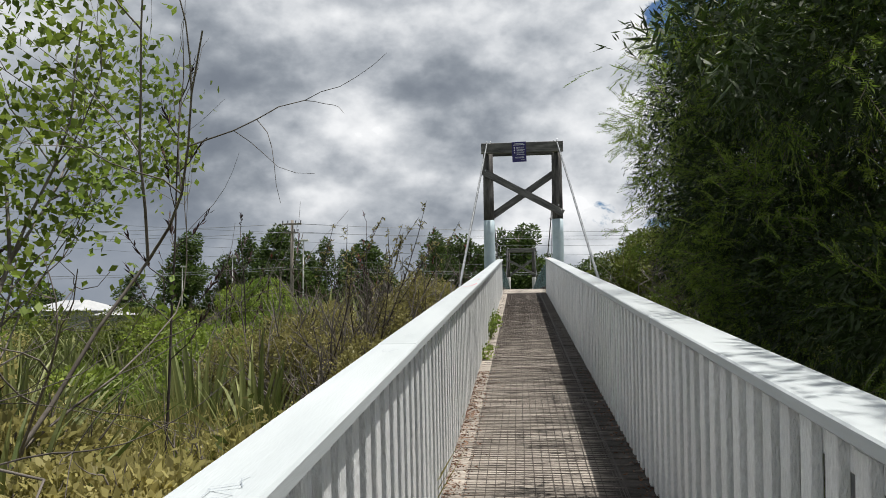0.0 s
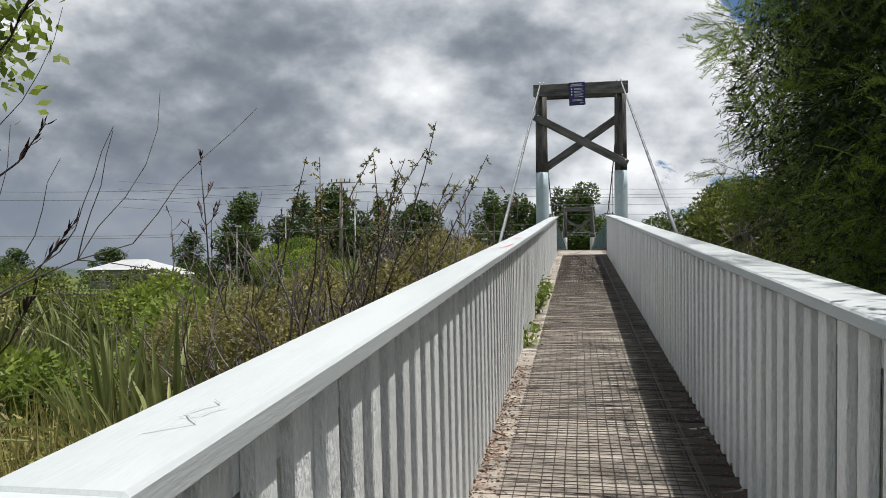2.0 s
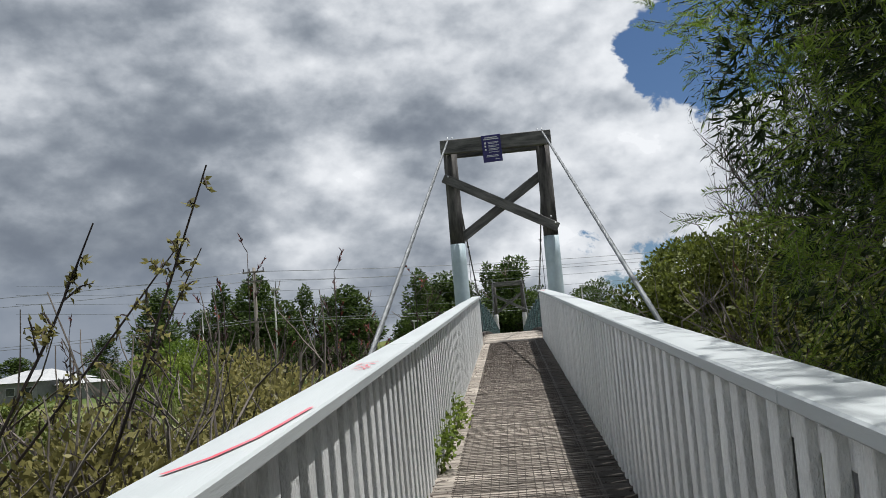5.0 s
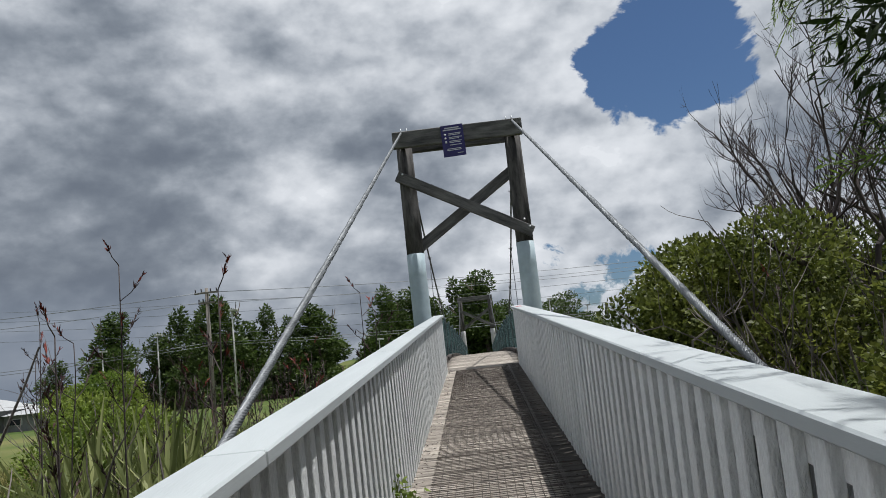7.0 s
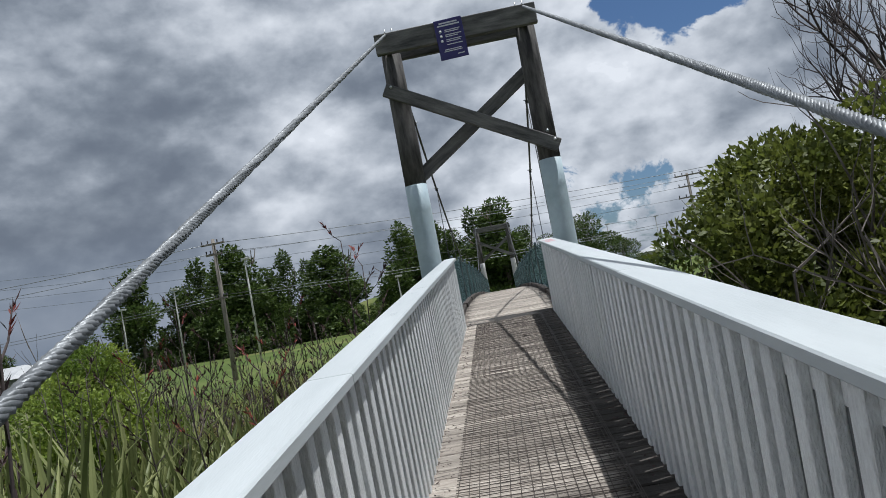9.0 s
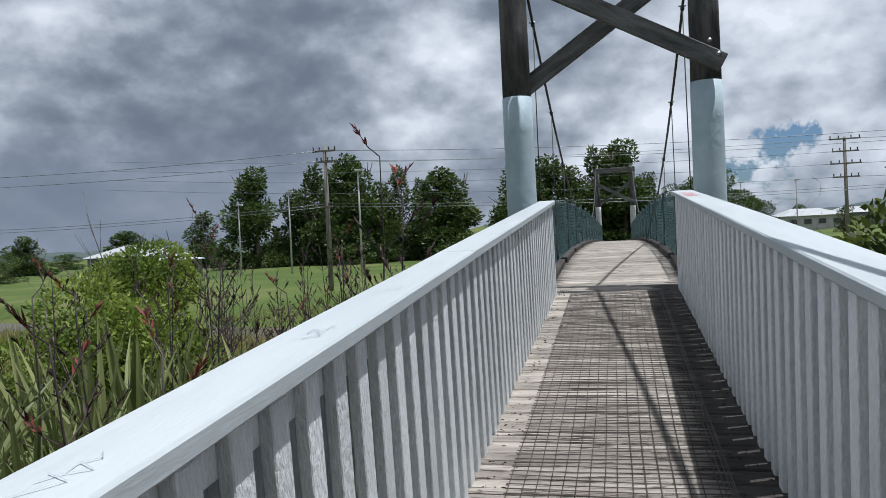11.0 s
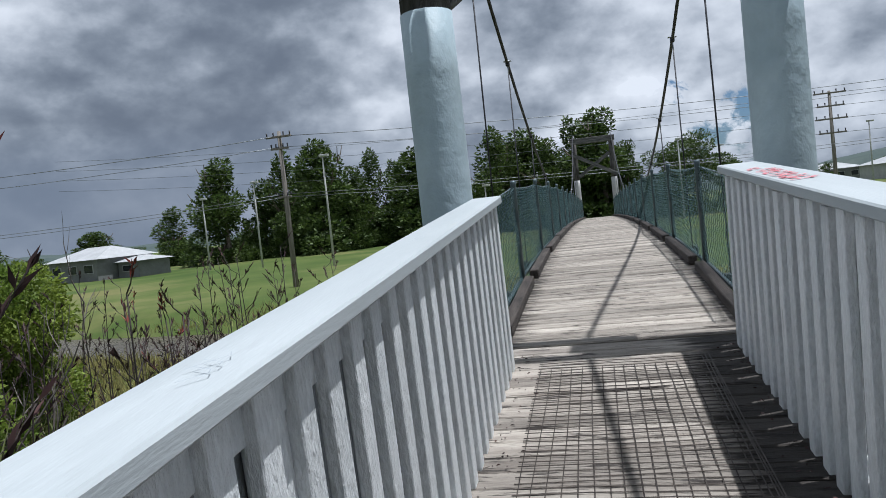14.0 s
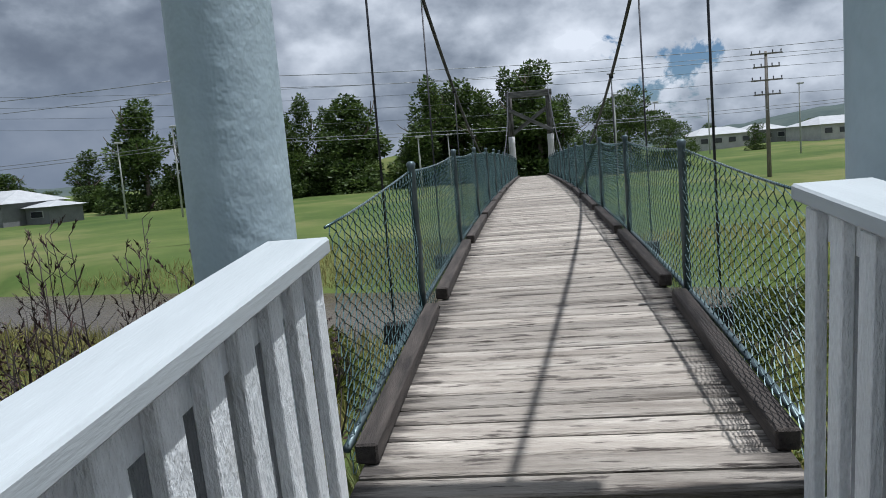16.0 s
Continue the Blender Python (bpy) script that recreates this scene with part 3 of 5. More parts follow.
def build_main_cable(s):
    th = thing("main_cable", "dark suspension cable sagging between the towers with thin hanger rods", "cable", pose(s * 1.0, 20.02, 6.12), "main cables")
    ys = [20.02 + (FAR_Y + 0.08 - 20.02) * k / 48 for k in range(49)]
    tube_part("cable", [(0, y - 20.02, cable_z(y) - 6.09) for y in ys], 0.019, M_CABLE, th, 8)
    for y in HANGERS:
        zt, zb = cable_z(y) - 6.09, span_z(y) - 0.2 - 6.12
        rod = tube_part("hanger_rod", [(0, y - 20.02, zt), (s * 0.01, y - 20.02, zb)], 0.008, M_CABLE, th, 6)
        part("clamp", block(0.05, 0.07, 0.06, 0.008), M_CABLE, th, m=pose(0, y - 20.02, zt))
        for q in (-0.02, 0.02):
            tube_part("clamp_bolt", [(-0.05, y - 20.02 + q, zt + 0.03), (0.05, y - 20.02 + q, zt + 0.03)], 0.006, M_STEEL, th, 5)
        tube_part("shackle", [(0, y - 20.02 + 0.02 * math.sin(a), zt - 0.08 + 0.05 * math.cos(a)) for a in np.linspace(0, 2 * math.pi, 11)], 0.006, M_STEEL, th, 5)


build_main_cable(-1)
build_main_cable(1)


# ---- plants ----
rng = np.random.default_rng(7)


def unit(v):
    return v / np.maximum(np.linalg.norm(v, axis=-1, keepdims=True), 1e-9)


def leaf_mesh(P, D, ln, wd, mat, name="leaves", fold=0.25):
    """Pointed leaves: base points, directions, lengths, widths."""
    P, D = np.asarray(P, float), unit(np.asarray(D, float))
    n = len(P)
    ln, wd = np.broadcast_to(ln, n)[:, None], np.broadcast_to(wd, n)[:, None]
    side = unit(np.cross(D, unit(rng.normal(size=(n, 3)))))
    nor = np.cross(D, side)
    mid = P + D * ln * 0.45
    V = np.stack([P, mid + side * wd / 2 + nor * wd * fold, P + D * ln, mid - side * wd / 2 + nor * wd * fold], 1).reshape(-1, 3)
    me = bpy.data.meshes.new(name)
    me.vertices.add(4 * n)
    me.vertices.foreach_set("co", V.ravel())
    me.loops.add(4 * n)
    me.loops.foreach_set("vertex_index", np.arange(4 * n, dtype=np.int32))
    me.polygons.add(n)
    me.polygons.foreach_set("loop_start", np.arange(0, 4 * n, 4, dtype=np.int32))
    me.materials.append(mat)
    me.update(calc_edges=True)
    return me


def lumpy(n, blobs):
    """n points near the surfaces of several ellipsoids (centre, radii), and the outward way at each."""
    vol = np.array([b[1][0] * b[1][1] * b[1][2] for b in blobs]) ** 0.67
    pick = rng.choice(len(blobs), n, p=vol / vol.sum())
    d = unit(rng.normal(size=(n, 3)))
    r = rng.uniform(0.62, 1.05, (n, 1)) ** 0.8
    C, R = np.array([b[0] for b in blobs])[pick], np.array([b[1] for b in blobs])[pick]
    return C + d * R * r, d


def limb(h, a, d, ln, r, depth, bend=0.25, tips=None, sides=6, fork=3, shrink=0.62, rise=0.12):
    """A tapering limb that forks into thinner ones."""
    a, d = Vector(a), Vector(d).normalized()
    n = 5
    pts = [a]
    for k in range(n):
        d = (d + Vector(rng.normal(size=3)) * bend * 0.35 + Vector((0, 0, rise * 0.3))).normalized()
        pts.append(pts[-1] + d * ln / n)
    h.tube(pts, [r * (1 - 0.55 * k / n) for k in range(n + 1)], sides)
    if tips is not None:
        tips.append((pts[-1], d))
    if depth:
        for k in range(fork):
            p = pts[int(rng.integers(2, n + 1))]
            w = Vector(rng.normal(size=3)).normalized()
            limb(h, p, d + w * 0.85, ln * shrink * rng.uniform(0.7, 1.15), r * 0.5, depth - 1, bend, tips, max(3, sides - 1), fork, shrink, rise)


def far_tree(name, label, hgt, wid, mat, tall=True, n=9000, size=0.5):
    th = thing(name, label, "tree")
    h = Heap()
    limb(h, (0, 0, -0.2), (0, 0, 1), hgt * 0.55, hgt * 0.02, 2, 0.12, None, 7, 4, 0.5, 0.5)
    piece("trunk", h.mesh(M_BARK, "trunk", True), th)
    blobs = []
    for k in range(22 if tall else 16):
        f = rng.uniform(0.04, 0.92)
        w = wid * 0.5 * (min(1.0, (f / 0.16) ** 0.5) * (1 - max(0.0, f - 0.28) / 0.72 * 0.78) if tall else 1 - abs(f - 0.42) ** 1.5 * 1.35)
        a = rng.uniform(0, 2 * math.pi)
        o = w * rng.uniform(0.25, 0.75)
        blobs.append(((o * math.cos(a), o * math.sin(a), hgt * f), (w * 0.52, w * 0.52, hgt * rng.uniform(0.09, 0.14))))
    for k in range(4):
        blobs.append(((rng.normal(0, wid * 0.16), rng.normal(0, wid * 0.16), hgt * 0.08), (wid * 0.24, wid * 0.24, hgt * 0.09)))
    blobs.append(((0, 0, hgt * 0.9), (wid * 0.13, wid * 0.13, hgt * 0.1)))
    P, d = lumpy(n, blobs)
    piece("crown", leaf_mesh(P, d + rng.normal(size=(n, 3)) * 0.6 + (0, 0, 0.3), size * rng.uniform(0.6, 1.3, n), size * 0.55, mat, "crown"), th)
    return th


EYE_X, EYE_Y, EYE_Z = -0.08, 16.58, 2.8


def spot(az, dist):
    a = radians(az)
    return EYE_X + math.sin(a) * dist, EYE_Y + math.cos(a) * dist


def height_for(el, dist, z):
    return EYE_Z + math.tan(radians(el)) * dist - z


poplars = [far_tree("poplar_tree", "tall leafy poplar at the edge of the field", 16, 9.8, M_POPLAR),
           far_tree("poplar_tree", "tall leafy poplar at the edge of the field", 16, 8.9, M_POPLAR),
           far_tree("poplar_tree", "tall leafy poplar at the edge of the field", 16, 8.6, M_POPLAR)]
used = [False] * 3


def put_tree(models, flags, k, az, dist, el, wide=1.0, group="trees round the field"):
    x, y = spot(az, dist)
    z = ground_z(x, y) - 0.1
    s = height_for(el, dist, z) / 16.0
    m = pose(x, y, z, 0, 0, 40 * k) @ Matrix.Diagonal((s * wide * 1.3, s * wide * 1.3, s, 1))
    i = k % len(models)
    if not flags[i]:
        flags[i] = True
        models[i].matrix_basis = m
        tagged(models[i], group=group)
    else:
        copy_thing(models[i], m)["group"] = group


k = 0
for az, dist, el, wd in ((-27.6, 125, 6.0, 1.0), (-24.9, 128, 4.2, 0.9), (-23.3, 126, 5.9, 0.85), (-20.6, 124, 6.2, 0.8), (-18.2, 126, 5.9, 0.8), (-16.7, 130, 5.3, 0.75),
                         (-22.2, 134, 4.6, 0.9), (-19.3, 134, 4.7, 0.9), (-14.8, 134, 4.3, 0.8), (-6.2, 134, 4.8, 0.9), (-2.2, 134, 5.0, 0.9), (-0.2, 134, 4.9, 0.9), (-13.3, 128, 5.0, 1.0), (-12.0, 138, 3.4, 0.8), (-7.3, 126, 5.9, 0.85), (-5.2, 128, 5.5, 0.85), (-3.1, 124, 6.4, 0.85), (-1.2, 128, 5.9, 0.85),
                         (0.8, 124, 6.3, 0.8), (2.3, 126, 5.4, 0.8), (-31.3, 150, 2.5, 1.3), (-36.4, 190, 1.4, 1.6), (-43, 170, 2.0, 1.6), (-48, 160, 2.2, 1.6)):
    put_tree(poplars, used, k, az, dist, el, wd)
    k += 1
rounds = [far_tree("broadleaf_tree", "rounded dark green tree standing by the field", 16, 13, M_POPLAR, False),
          far_tree("broadleaf_tree", "rounded dark green tree standing by the field", 16, 15, M_POPLAR, False)]
used_round = [False] * 2
for az, dist, el, wd in ((5.4, 112, 3.2, 1.0), (7.2, 108, 4.2, 0.8), (9.8, 106, 4.1, 0.8), (4.4, 120, 2.2, 0.9), (15.6, 150, 2.2, 0.6), (-9.3, 135, 2.7, 0.6), (-34, 230, 1.0, 1.6), (-26, 220, 1.2, 1.3), (-40, 220, 0.9, 1.7),
                         (-45.5, 120, 1.6, 1.4), (-11, 160, 1.9, 1.0), (-9.0, 165, 2.1, 1.0), (-51, 140, 2.0, 1.4), (12.5, 230, 1.9, 0.8), (19, 240, 1.8, 0.9), (-15.2, 150, 1.5, 1.6)):
    put_tree(rounds, used_round, k, az, dist, el, wd)
    k += 1


def build_hills():
    """Wooded ridge far behind the houses, as one low landform."""
    V, Fc = [], []
    n = 160
    for i in range(n + 1):
        az = -75 + 150 * i / n
        dist = 900
        x, y = spot(az, dist)
        right = max(0.0, min(1.0, (az - 6) / 16))
        top = 8 + 26 * right + 5 * noise.noise((az * 0.11, 0.3, 0)) * (0.5 + right) + 2.5 * noise.noise((az * 0.9, 2, 0))
        x2, y2 = spot(az, dist + 260)
        V += [(x, y, -3), (x * 1.05, y * 1.05, top * 0.72), (x2, y2, top + 3)]
        if i:
            a, b = 3 * (i - 1), 3 * i
            Fc += [(a, b, b + 1, a + 1), (a + 1, b + 1, b + 2, a + 2)]
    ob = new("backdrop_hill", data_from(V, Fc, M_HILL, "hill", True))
    tagged(ob, "low wooded ridge on the skyline, haze tinted into its colour", "hill", kind="structure")
    # grass mound behind the stream
    cx, cy = spot(-9.8, 150)
    V, Fc = [], []
    for j in range(9):
        for i in range(25):
            u, w = i / 24 * 2 - 1, j / 8 * 2 - 1
            q = max(0.0, 1 - u * u) * max(0.0, 1 - w * w)
            V.append((cx + u * 12, cy + w * 14, -1.2 + 6.0 * q ** 0.8 + 0.3 * noise.noise((i * 0.4, j * 0.4, 0)) * q))
    for j in range(8):
        for i in range(24):
            a = j * 25 + i
            Fc.append((a, a + 1, a + 26, a + 25))
    ob = new("ground_mound", data_from(V, Fc, M_GRASS, "mound", True))
    tagged(ob, "grassy mound rising behind the field", "mound", kind="structure")


build_hills()


def blade_mesh(lean, droop, wd=0.075):
    """One folded sword leaf 1 m long that leans out along x and bends over."""
    p, ang, V, seg = Vector((0, 0, 0)), lean * 0.5, [], 6
    out, side = Vector((1, 0, 0)), Vector((0, 1, 0))
    for s in range(seg + 1):
        f = s / seg
        w = wd * 0.6 * min(1.0, 0.5 + f * 1.6) * (1 - f ** 3) + 0.002
        d = out * math.sin(ang) + Vector((0, 0, math.cos(ang)))
        nr = out * math.cos(ang) - Vector((0, 0, math.sin(ang)))
        V += [p - side * w / 2 - nr * w * 0.25, p.copy(), p + side * w / 2 - nr * w * 0.25]
        p = p + d / seg
        ang += droop * (0.25 + f * 1.1) * 0.42
    return data_from(V, [(3 * s + q, 3 * s + q + 1, 3 * s + q + 4, 3 * s + q + 3) for s in range(seg) for q in (0, 1)], M_FLAX, "leaf_blade")


BLADES = [blade_mesh(l, d) for l, d in ((0.1, 0.08), (0.25, 0.2), (0.4, 0.3), (0.55, 0.55), (0.7, 0.5), (0.85, 0.9), (0.5, 1.2), (1.0, 0.6))]


def scatter(n, x0, x1, y0, y1, gap, keep=None):
    out = []
    for _ in range(n * 30):
        if len(out) == n:
            break
        x, y = rng.uniform(x0, x1), rng.uniform(y0, y1)
        if keep and not keep(x, y):
            continue
        if all((x - a) ** 2 + (y - b) ** 2 > gap * gap for a, b in out):
            out.append((x, y))
    return out


flax_models = []
for q in range(4):
    th = thing("flax_bush", "clump of long green sword-like flax leaves, some yellowed", "flax bush", group="flax along the ramp")
    for _ in range(44):
        r, a, ln = rng.uniform(0, 0.17), rng.uniform(0, 360), rng.uniform(1.1, 2.05)
        piece("leaf_blade", BLADES[int(min(7, abs(rng.normal(0, 3.2))))], th, pose(r * math.cos(radians(a)), r * math.sin(radians(a)), 0, rng.normal(0, 5), rng.normal(0, 4), a + rng.normal(0, 25)) @ Matrix.Diagonal((ln, ln * 0.9, ln, 1)))
    flax_models.append(th)
flax_used = [False] * 4


def put_flax(i, x, y, s, z=None):
    m = pose(x, y, (ground_z(x, y) if z is None else z) - 0.05, 0, 0, rng.uniform(0, 360)) @ Matrix.Diagonal((s, s, s, 1))
    q = i % 4
    if not flax_used[q]:
        flax_used[q] = True
        flax_models[q].matrix_basis = m
    else:
        copy_thing(flax_models[q], m)


i = 0
for x, y in ((-2.6, 1.6), (-3.5, 3.0), (-4.6, 4.6), (-2.4, 4.6), (-2.9, 7.0), (-3.9, 6.2), (-3.3, 5.4), (-2.2, 6.4), (-5.0, 8.2), (-5.4, 6.4), (-4.3, 7.4), (-6.6, 8.6), (-5.5, 10.2), (-7.4, 6.2), (-3.4, 8.2)):
    put_flax(i, x, y, rng.uniform(0.75, 1.0))
    i += 1
for x, y in ((-1.9, 14.2), (-2.3, 15.2), (-2.0, 16.3), (-2.9, 14.6), (-3.3, 15.8), (-2.6, 13.2), (-2.2, 17.4), (-3.4, 17.2), (-2.1, 12.6), (-3.9, 14.2)):
    put_flax(i, x, y, rng.uniform(1.05, 1.3))
    i += 1
for x, y in scatter(20, -5.4, -2.1, 14.0, 19.5, 0.7):
    put_flax(i, x, y, rng.uniform(1.4, 1.7))
    i += 1
for x, y in scatter(56, -10.5, -1.7, 11.5, 24.5, 0.85):
    put_flax(i, x, y, rng.uniform(1.0, 1.4) * (1.0 if y < 20 else 0.72))
    i += 1
for x, y in ((1.9, 12.5), (2.4, 14.0), (2.1, 10.8), (2.9, 9.6), (3.3, 21.5), (4.6, 23.5)):
    put_flax(i, x, y, rng.uniform(0.7, 0.95))
    i += 1


def stalk(x, y, hgt, lean, red, arch=0.0, label=None):
    """A flax flower stalk with alternate side sprays of pods or flowers."""
    z = ground_z(x, y)
    th = thing("flax_flower_stalk", label or ("tall dark flax stalk with red flowers" if red else "tall dark flax stalk with curved black seed pods"), "flax stalk", pose(x, y, z), "flax flower stalks")
    pts, p, ang = [], Vector((0, 0, 0)), 0.02
    a = lean
    for s in range(13):
        pts.append(p.copy())
        p = p + Vector((math.cos(a) * math.sin(ang), math.sin(a) * math.sin(ang), math.cos(ang))) * hgt / 12
        ang += rng.normal(0, 0.03) + arch
    tube_part("stem", pts, [0.013 * (1 - 0.65 * s / 12) for s in range(13)], M_DARKTWIG, th, 6)
    h, P, D = Heap(), [], []
    for s in range(11):
        f = 0.45 + 0.55 * s / 10
        q = pts[min(12, int(f * 12))]
        sd = a + (0 if s % 2 else math.pi) + rng.normal(0, 0.6)
        ln = min(hgt, 3.4) * 0.12 * (1.25 - f * 0.8) * rng.uniform(0.8, 1.2)
        d = Vector((math.cos(sd), math.sin(sd), 0.75))
        spray = [q, q + d * ln * 0.5, q + d * ln + Vector((0, 0, ln * 0.35))]
        h.tube(spray, [0.005, 0.004, 0.0025], 4)
        for _ in range(14):
            b = spray[1].lerp(spray[2], rng.uniform(0, 1))
            P.append(b)
            D.append((d.x * 0.5 + rng.normal(0, 0.3), d.y * 0.5 + rng.normal(0, 0.3), 0.8))
    piece("side_spray", h.mesh(M_DARKTWIG, "sprays"), th, kind="stuff")
    n = len(P)
    bloom = (np.arange(n) // 14 >= n // 14 - int(rng.integers(1, 4))) & (rng.random(n) < 0.8) & red
    P, D = np.array([tuple(q) for q in P]), np.array(D)
    piece("seed_pod", leaf_mesh(P[~bloom], D[~bloom], rng.uniform(0.05, 0.09, (~bloom).sum()), 0.014, M_PODS, "pods"), th, None, "dark curved pods", "stuff")
    if red:
        piece("flower", leaf_mesh(P[bloom], D[bloom], rng.uniform(0.045, 0.08, bloom.sum()), 0.014, M_BLOOM, "flowers"), th, None, "dull red tubular flowers", "stuff")
    return th


for x, y, hgt, lean, red in ((-2.64, 3.42, 3.2, 2.6, False), (-3.33, 6.77, 2.8, 0.6, False), (-3.5, 2.4, 2.3, 3.0, True), (-4.4, 9.0, 2.7, 2.4, False), (-1.72, 11.25, 3.35, 1.6, True), (-1.67, 16.6, 3.5, 0.3, True), (-1.38, 16.4, 3.2, 0.2, True), (-1.95, 14.45, 2.45, 0.4, True), (-2.9, 11.6, 3.2, 2.0, True), (-4.6, 10.2, 2.6, 0.5, False),
                             (-3.2, 13.2, 3.6, 1.2, True), (-4.1, 13.9, 3.0, 0.4, True), (-2.4, 14.6, 2.5, 0.8, True), (-5.2, 15.3, 3.4, 2.0, True), (-4.9, 12.2, 2.7, 2.0, True),
                             (-3.6, 16.3, 2.6, 0.5, True), (-2.7, 17.6, 2.5, 1.0, True), (-2.9, 19.4, 2.9, 2.2, True), (-3.9, 18.4, 2.7, 0.2, False), (-3.3, 20.6, 2.6, 1.0, True), (-6.2, 17.0, 3.0, 1.4, False),
                             (-4.8, 20.0, 3.2, 1.7, True), (-5.8, 21.6, 2.6, 0.9, False), (-4.2, 22.5, 2.5, 2.5, False), (-3.4, 23.2, 2.2, 0.4, False), (-7.3, 19.2, 2.9, 2.4, False), (-8.0, 14.5, 3.0, 2.4, True), (-6.5, 23.0, 2.3, 1.1, False),
                             (-5.4, 27.4, 3.3, 2.0, False), (-4.6, 28.0, 3.0, 1.0, False), (-6.6, 27.0, 3.2, 2.6, False), (-7.8, 26.5, 2.9, 0.4, False), (-3.9, 28.4, 2.8, 1.6, False), (-8.8, 27.2, 2.9, 2.6, False), (-6.0, 28.2, 2.7, 0.6, False), (-5.0, 26.4, 2.9, 2.9, False), (-7.2, 25.8, 2.7, 2.2, True), (-5.0, 24.2, 2.5, 2.0, False), (-3.7, 25.2, 2.3, 0.7, False), (-4.5, 26.0, 2.2, 2.1, False), (3.2, 15.0, 2.9, 0.6, True), (2.7, 11.6, 2.5, 0.8, False)):
    stalk(x, y, hgt + (0.35 if 12 < y < 21 else 0.0), lean, red)


for x, y in scatter(15, -6.5, -2.4, 14.5, 23.5, 0.6):
    stalk(x, y, rng.uniform(2.3, 3.1), rng.uniform(0, 6.28), rng.random() < 0.1)
for x, y in scatter(24, -8.5, -3.4, 21.5, 26.5, 0.5):
    stalk(x, y, rng.uniform(2.3, 3.3), rng.uniform(0, 6.28), False)


def twiggy(name, label, x, y, hgt, wid, stems, leaves, leaf, mat, category="shrub", twig=None, z=None, twig_up=0.8, bare_top=0.0, lw=0.5, reach=1.0):
    """A shrub of upright forked stems with many small leaves round the twigs."""
    th = thing(name, label, category, pose(x, y, (ground_z(x, y) if z is None else z) - 0.05))
    h, tips = Heap(), []
    for _ in range(stems):
        a = rng.uniform(0, 2 * math.pi)
        o = rng.uniform(0, wid * 0.3)
        limb(h, (o * math.cos(a), o * math.sin(a), 0), (math.cos(a) * wid * 0.32 / max(hgt, 0.1), math.sin(a) * wid * 0.32 / max(hgt, 0.1), twig_up), hgt * reach * rng.uniform(0.5, 0.72), 0.012 + 0.004 * hgt, 2, 0.3, tips, 5, 3, 0.5, 0.3)
    if x < 0:
        h.v = [(min(v[0], -0.84 - x), v[1], v[2]) for v in h.v]
    if x > 0:
        h.v = [(max(v[0], 1.75 - x + 0.15 * math.sin(9 * v[2])), v[1], v[2]) for v in h.v]
    piece("stemwork", h.mesh(twig or M_TWIG, "stems"), th, kind="stuff")
    if leaves:
        blobs = []
        for _ in range(11):
            a, o = rng.uniform(0, 2 * math.pi), wid * 0.5 * rng.uniform(0.1, 0.72)
            f = rng.uniform(0.15, 0.82 - bare_top)
            blobs.append(((o * math.cos(a), o * math.sin(a), hgt * f), (wid * rng.uniform(0.16, 0.27), wid * rng.uniform(0.16, 0.27), hgt * rng.uniform(0.12, 0.2))))
        P, d = lumpy(leaves, blobs)
        P[:, 2] = np.maximum(P[:, 2], 0.02)
        if x < 0:
            P[:, 0] = np.minimum(P[:, 0], -0.9 - x)
        piece("foliage", leaf_mesh(P, d + rng.normal(size=(leaves, 3)) * 0.7, leaf * rng.uniform(0.6, 1.3, leaves), leaf * lw, mat, "foliage"), th, kind="stuff")
    return th


# scrub beside the ramp
def thorny_scrub(x, y, hgt, wid, twigs):
    """A dense fine-leaved bush with long spiny twigs standing out of its top."""
    th = twiggy("dry_scrub_bush", "dense brown scrub bush with long spiny bare twigs above", x, y, hgt, wid, 26, 19000, 0.036, M_BROWNLEAF, bare_top=0.0, twig=M_TWIG, reach=0.98)
    base = th.matrix_basis.translation
    for tx, ty, tz in twigs:
        tip = Vector((tx, ty, tz)) - base
        foot = Vector((tip.x * 0.1 - 0.25 + rng.normal(0, 0.2), tip.y * 0.1 + rng.normal(0, 0.25), hgt * 0.5))
        bow = Vector((rng.normal(0, 0.07), rng.normal(0, 0.07), 0.05))
        line = [foot.lerp(tip, f) + bow * 4 * f * (1 - f) for f in (0, 0.2, 0.4, 0.6, 0.8, 1.0)]
        h, P, D = Heap(), [], []
        h.tube(line, [0.007, 0.0065, 0.0055, 0.0045, 0.0035, 0.002], 5)
        for k in range(26):
            f = rng.uniform(0.35, 0.99)
            i = min(4, int(f * 5))
            p = line[i].lerp(line[i + 1], f * 5 - i)
            w = Vector(rng.normal(size=3)) + Vector((0, 0, 0.25))
            e = p + w.normalized() * rng.uniform(0.05, 0.22) * (1.25 - f)
            h.tube([p, p.lerp(e, 0.6) + Vector((0, 0, 0.01)), e], [0.003, 0.0025, 0.0015], 4)
            for _ in range(9):
                P.append(p.lerp(e, rng.uniform(0.1, 1.0)))
                D.append(rng.normal(size=3))
        twig = piece("spiny_twig", h.mesh(M_DARKTWIG, "twig"), th)
        piece("leafage", leaf_mesh(P, D, rng.uniform(0.012, 0.03, len(P)), 0.012, M_BROWNLEAF, "leaves"), twig, kind="stuff")


